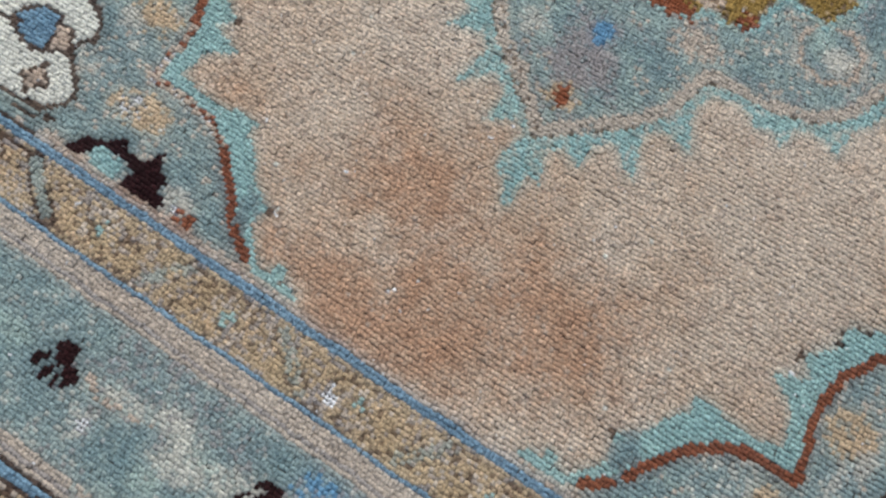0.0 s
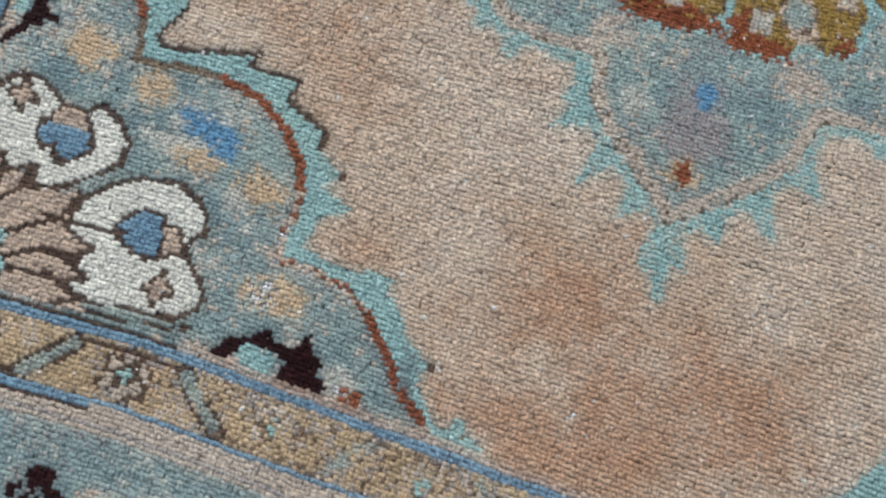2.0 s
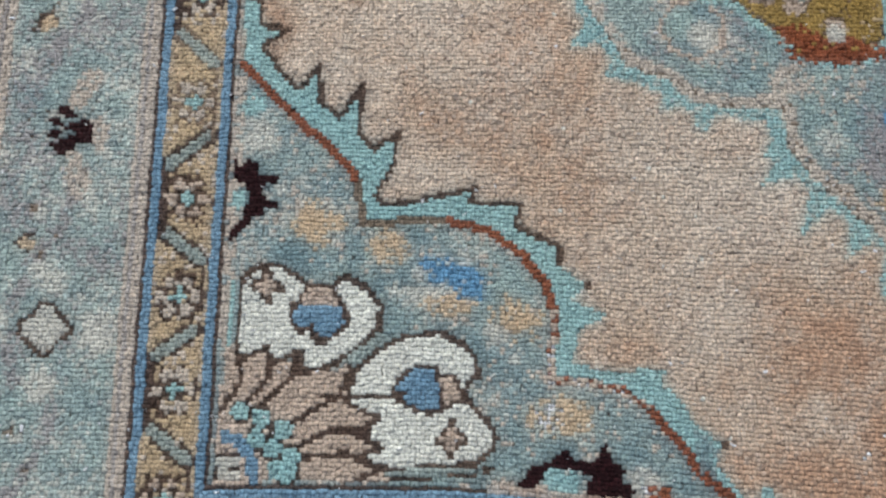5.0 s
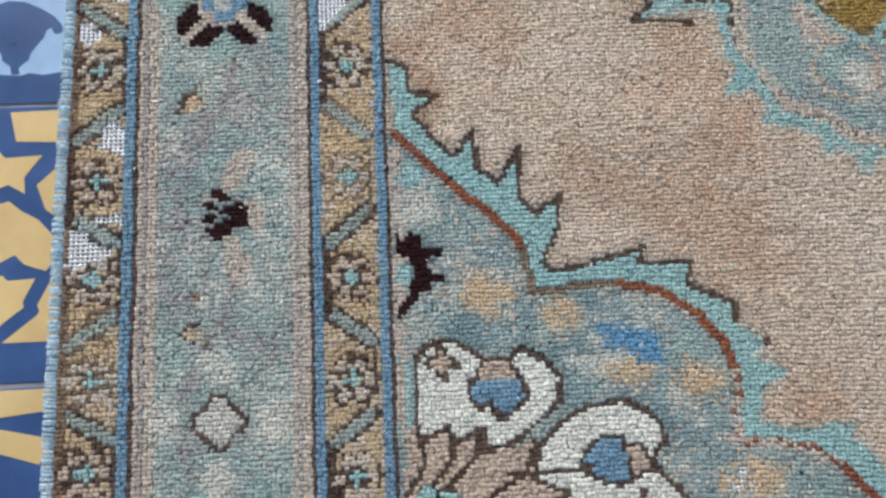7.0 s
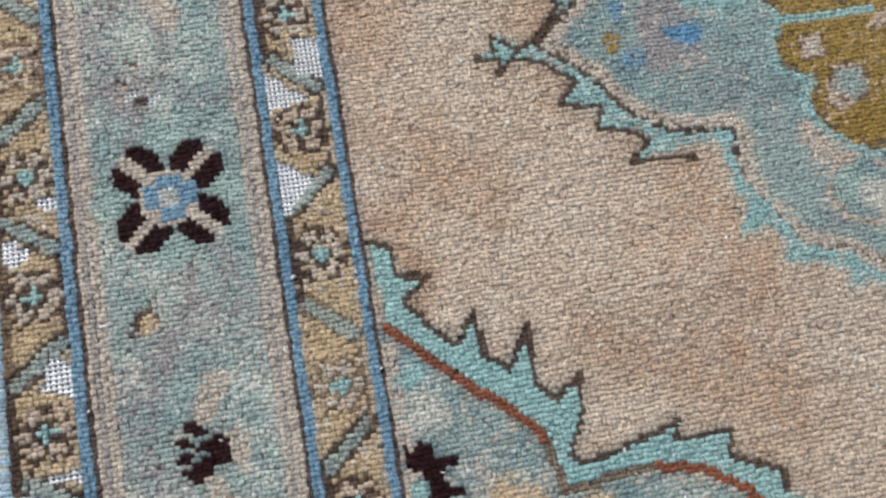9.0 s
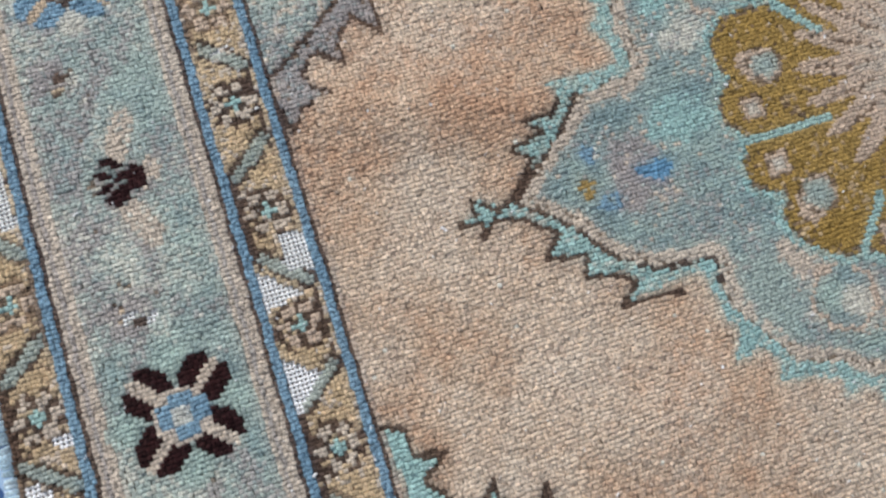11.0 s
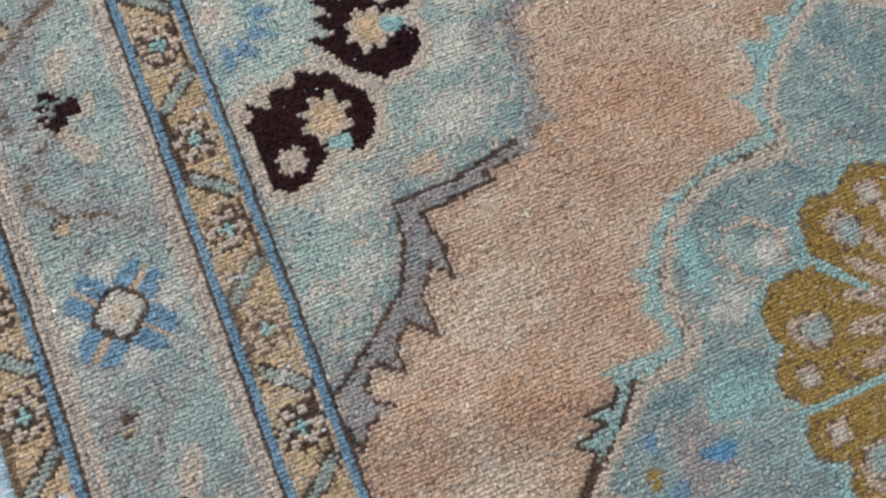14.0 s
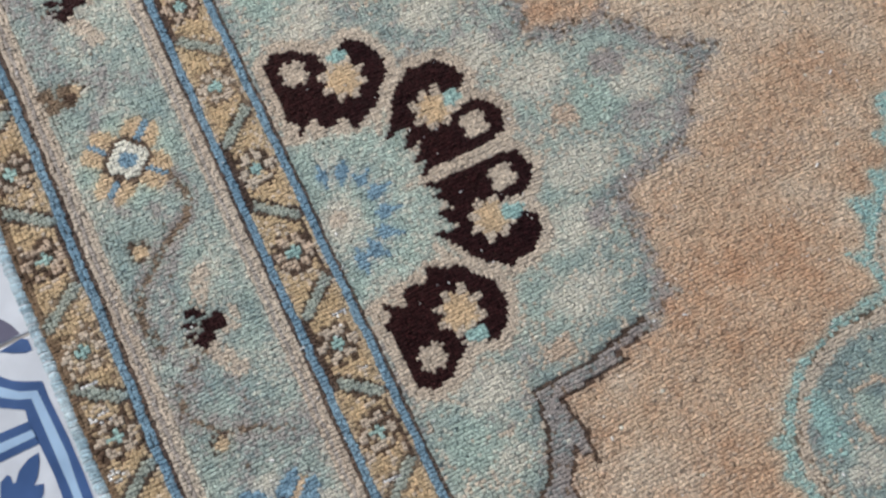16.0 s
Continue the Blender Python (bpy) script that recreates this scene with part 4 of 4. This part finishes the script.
# lint and short broken threads lying on the pile; the tiniest stand in for wool glints
bm = bmesh.new()
fleck_rng = random.Random(5)
for k in range(1900):
    u, v = fleck_rng.uniform(-200, 860), fleck_rng.uniform(-190, 1240)
    if u > 600 and v > 450:
        continue
    x, y, z = lie(u, v)
    a, L, w = fleck_rng.uniform(0, math.pi), fleck_rng.choice((0.0003, 0.0004, 0.0005, 0.0005, 0.0007, 0.001, 0.0014)), fleck_rng.uniform(0.00022, 0.0005)
    if k % 7 == 0:
        L, w = L * 1.6, w * 2.0
    dx, dy = math.cos(a), math.sin(a)
    bow = fleck_rng.uniform(-0.0006, 0.0006)
    base = [bm.verts.new((x + dx * s * L - dy * (t * w + (1 - s * s) * bow), y + dy * s * L + dx * (t * w + (1 - s * s) * bow), z + h)) for s in (-1, 0, 1) for t, h in ((-1, -0.0002), (0, 0.0006), (1, -0.0002))]
    for s in (0, 3):
        for t in (0, 1):
            bm.faces.new((base[s + t], base[s + t + 3], base[s + t + 4], base[s + t + 1]))
ob = part("pale_flecks", bm, cotton, rug, "white lint, broken threads and painted glints of the wool", smooth=True)
tagged(ob, kind="stuff")

# ---------------------------------------------------------------- floor and walls
TILE, JOINT = 0.2013, 0.0026
TX, TY = -0.206 + TILE, 0.1368      # a corner of the tiling
XR, YR = range(-16, 18), range(-14, 15)


def flat(points, z, material, name, parent, label=""):
    """A painted shape of the tile's glaze, in millimetres, with a body of a third of a millimetre."""
    bm = bmesh.new()
    lo = [bm.verts.new((u / 1000, v / 1000, z - 0.0002)) for u, v in points]
    hi = [bm.verts.new((u / 1000, v / 1000, z + 0.00003)) for u, v in points]
    bm.faces.new(hi)
    for k in range(len(lo)):
        bm.faces.new((lo[k - 1], lo[k], hi[k], hi[k - 1]))
    bmesh.ops.recalc_face_normals(bm, faces=bm.faces)
    bmesh.ops.triangulate(bm, faces=bm.faces)
    return part(name, bm, material, parent, label)


def band(points, width):
    """The outline of a stripe of that width along a line."""
    p = [Vector(q) for q in points]
    left, right = [], []
    for k, q in enumerate(p):
        d0 = (p[k] - p[k - 1]).normalized() if k else (p[1] - p[0]).normalized()
        d1 = (p[k + 1] - p[k]).normalized() if k + 1 < len(p) else d0
        d = (d0 + d1).normalized()
        n = Vector((-d.y, d.x)) * width / 2 / max(0.5, d.dot(d1))
        left.append(tuple(q + n))
        right.append(tuple(q - n))
    return left + right[::-1]


def disc(u, v, r, n=28, a0=0.0, a1=math.tau):
    return [(u + r * math.cos(a0 + (a1 - a0) * k / n), v + r * math.sin(a0 + (a1 - a0) * k / n)) for k in range(n)]


def slab(size):
    """One tile with eased edges."""
    bm = bmesh.new()
    h, e = size / 2, 0.0012
    rings = [[bm.verts.new((sx * (h - d), sy * (h - d), z)) for sx, sy in ((-1, -1), (1, -1), (1, 1), (-1, 1))] for d, z in ((0, -0.008), (0, -0.0010), (e * 0.4, -0.0002), (e, 0))]
    for a, b in zip(rings, rings[1:]):
        for k in range(4):
            bm.faces.new((a[k - 1], a[k], b[k], b[k - 1]))
    bm.faces.new(rings[-1])
    return bm


floor_bm = bmesh.new()
fx0, fx1, fy0, fy1 = TX + XR[0] * TILE, TX + (XR[-1] + 1) * TILE, TY + YR[0] * TILE, TY + (YR[-1] + 1) * TILE
q = [floor_bm.verts.new(p) for p in ((fx0, fy0, FLOOR_Z - 0.0009), (fx1, fy0, FLOOR_Z - 0.0009), (fx1, fy1, FLOOR_Z - 0.0009), (fx0, fy1, FLOOR_Z - 0.0009))]
floor_bm.faces.new(q)
floor = part("floor", floor_bm, grout_mat, None)
tagged(floor, "floor of patterned glazed tiles in pale grey grout", "floor", kind="structure")

tile_meshes = {}
for mname, mat in (("white", tile_white), ("pale", tile_pale), ("yellow", tile_yellow), ("navy", tile_navy)):
    bm = slab(TILE - JOINT)
    me = bpy.data.meshes.new("tile")
    bm.to_mesh(me)
    bm.free()
    me.materials.append(mat)
    tile_meshes[mname] = me
SHOWN = {(-2, 0): "navy", (-2, -1): "navy", (-2, 1): "pale", (-2, 2): "white", (-2, 3): "white", (-2, 4): "white", (-2, 5): "white"}
rest_v, rest_f = [], []
for i in XR:
    for j in YR:
        cx, cy = TX + (i + 0.5) * TILE, TY + (j + 0.5) * TILE
        if -4 <= i <= 6 and -3 <= j <= 8:
            kind = SHOWN.get((i, j), "white")
            t = new("tile", tile_meshes[kind])
            t.location = (cx, cy, FLOOR_Z + random.uniform(-0.0002, 0.0001))
            t.parent = floor
        else:
            n, h = len(rest_v), (TILE - JOINT) / 2
            rest_v += [(cx + sx * h, cy + sy * h, FLOOR_Z) for sx, sy in ((-1, -1), (1, -1), (1, 1), (-1, 1))]
            rest_f.append((n, n + 1, n + 2, n + 3))
me = bpy.data.meshes.new("far_tiles")
me.from_pydata(rest_v, [], rest_f)
me.materials.append(tile_white)
ob = new("far_tiles", me)
ob.parent = floor
tagged(ob, "white glazed tiles", kind="stuff")

Z = FLOOR_Z + 0.00022
# blue tile: dark bowls and a tree round a yellow square
flat([(-289,509),(-262,507),(-255,498),(-250,490),(-244,489),(-242,491),(-238,492),(-235,489),(-236,484),(-242,476),(-251,469),(-261,465),(-271,464),(-281,465),(-289,467)], Z, tile_navy, "painted_bowl", floor)
flat([(-250,460),(-251,450),(-251,441),(-251,433),(-249,424),(-268,427),(-286,427),(-284,435),(-284,444),(-284,453),(-286,462),(-268,458)], Z, tile_yellow, "painted_square", floor)
flat(disc(-268, 442, 11), Z + 0.00012, tile_navy, "painted_disc", floor)
flat(disc(-266, 441, 9.4), Z + 0.00018, tile_grape, "painted_disc", floor)
flat(disc(-225, 442, 23), Z, tile_navy, "painted_disc", floor)
flat([(-288,409),(-281,416),(-273,419),(-261,418),(-250,413),(-239,406),(-233,399),(-232,395),(-234,392),(-238,392),(-241,397),(-244,395),(-246,389),(-250,384),(-255,377),(-256,372),(-260,369),(-263,366),(-262,361),(-268,361),(-269,367),(-275,372),(-276,377),(-280,381),(-288,385)], Z, tile_navy, "painted_tree", floor)
flat([(-288,363),(-274,361),(-261,360),(-255,362),(-245,360),(-232,362),(-224,363),(-223,339),(-280,339),(-287,339)], Z, tile_navy, "painted_band", floor)
# star tile: yellow facets on navy
flat([(-267,332),(-223,333),(-223,308),(-262,310)], Z, tile_yellow, "facet", floor)
flat([(-287,293),(-279,296),(-275,304),(-269,298),(-243,299),(-255,283),(-254,271),(-266,278),(-279,273),(-287,270)], Z, tile_yellow, "facet", floor)
flat([(-224,294),(-232,290),(-246,277),(-239,259),(-234,255),(-224,251)], Z, tile_yellow, "facet", floor)
flat([(-287,261),(-279,262),(-265,266),(-255,258),(-244,252),(-232,239),(-227,233),(-230,224),(-237,215),(-252,220),(-259,227),(-279,217),(-286,215)], Z, tile_yellow, "facet", floor)
flat([(-286,205),(-279,207),(-267,213),(-263,209),(-244,210),(-252,194),(-251,190),(-263,181),(-278,168),(-285,162)], Z, tile_yellow, "facet", floor)
flat([(-224,209),(-234,207),(-242,191),(-240,187),(-242,184),(-265,166),(-234,166),(-231,161),(-225,158)], Z, tile_yellow, "facet", floor)
flat([(-286,250),(-279,245),(-274,238),(-279,228),(-286,225)], Z + 0.00012, tile_navy, "facet", floor)
# white tiles: a stepped ribbon, a spoke, leaves
flat([(-260,966),(-251,962),(-246,955),(-242,945),(-258,944),(-267,944)], Z, tile_grape, "painted_leaf", floor)
flat([(-269,938),(-259,939),(-242,941),(-238,938),(-238,929),(-243,929),(-252,933),(-260,938)], Z, tile_navy, "painted_leaf", floor)
flat([(-273,928),(-266,920),(-259,913),(-250,908),(-239,903),(-239,889),(-236,853),(-235,824),(-235,805),(-234,743),(-240,746),(-242,808),(-242,818),(-241,843),(-243,873),(-245,898),(-257,903),(-269,913),(-276,919)], Z, tile_navy, "ribbon", floor)
flat([(-276,919),(-269,913),(-257,903),(-245,898),(-243,873),(-241,843),(-242,818),(-242,808),(-240,746),(-245,749),(-248,811),(-248,821),(-249,844),(-250,870),(-251,894),(-261,898),(-271,905),(-279,911)], Z, tile_pale, "ribbon", floor)
flat([(-279,911),(-271,905),(-261,898),(-251,894),(-250,870),(-249,844),(-248,821),(-248,811),(-245,749),(-252,753),(-255,815),(-255,834),(-257,859),(-259,878),(-258,888),(-266,893),(-274,898),(-281,904)], Z, tile_navy, "ribbon", floor)
flat([(-289,881),(-280,880),(-259,879),(-258,872),(-283,873),(-292,873)], Z, tile_navy, "ribbon", floor)
flat([(-292,873),(-283,873),(-258,872),(-257,866),(-285,866),(-294,866)], Z, tile_pale, "ribbon", floor)
flat([(-294,866),(-285,866),(-257,866),(-257,860),(-287,860),(-296,860)], Z, tile_navy, "ribbon", floor)
flat([(-260,854),(-261,848),(-266,838),(-271,833),(-264,831),(-266,825),(-271,820),(-284,817),(-298,829),(-292,846),(-286,849),(-284,847),(-284,841),(-282,841),(-277,848),(-268,853)], Z, tile_navy, "painted_leaf", floor)
# the star tile beside it
for facet in ([(-300,134),(-226,134),(-234,119),(-262,116),(-300,117)], [(-300,106),(-262,108),(-226,100),(-236,84),(-262,92),(-290,84)]):
    flat(facet, Z, tile_yellow, "facet", floor)
for v in (560, 640, 700):
    flat(band([(-300, v), (-262, v + 12), (-240, v + 34)], 9), Z, tile_navy, "ribbon", floor)

# plain plaster walls, unseen and assumed, close the court; it is open to the sky, and a wide opening is added in the
# north wall for the area lamp
WH, WT = 2.4, 0.18
NY = 3.1


def wall_block(bm, x0, x1, y0, y1, z0, z1):
    made = bmesh.ops.create_cube(bm, size=1)["verts"]
    bmesh.ops.scale(bm, vec=(x1 - x0, y1 - y0, z1 - z0), verts=made)
    bmesh.ops.translate(bm, vec=((x0 + x1) / 2, (y0 + y1) / 2, (z0 + z1) / 2), verts=made)


Z0, Z1 = FLOOR_Z - 0.01, FLOOR_Z - 0.01 + WH
WALLS = {
    "wall_west": ((fx0 - WT, fx0, fy0 - WT, NY + WT, Z0, Z1),),
    "wall_east": ((fx1, fx1 + WT, fy0 - WT, NY + WT, Z0, Z1),),
    "wall_south": ((fx0, fx1, fy0 - WT, fy0, Z0, Z1),),
    "wall_north": ((fx0, -1.9, NY, NY + WT, Z0, Z1), (0.1, fx1, NY, NY + WT, Z0, Z1), (-1.9, 0.1, NY, NY + WT, Z0, 0.45), (-1.9, 0.1, NY, NY + WT, 2.25, Z1)),
}
for name, blocks in WALLS.items():
    bm = bmesh.new()
    for block in blocks:
        wall_block(bm, *block)
    w = part(name, bm, wall_mat, None)
    tagged(w, "plain off-white plaster wall round the court", "wall", kind="structure")
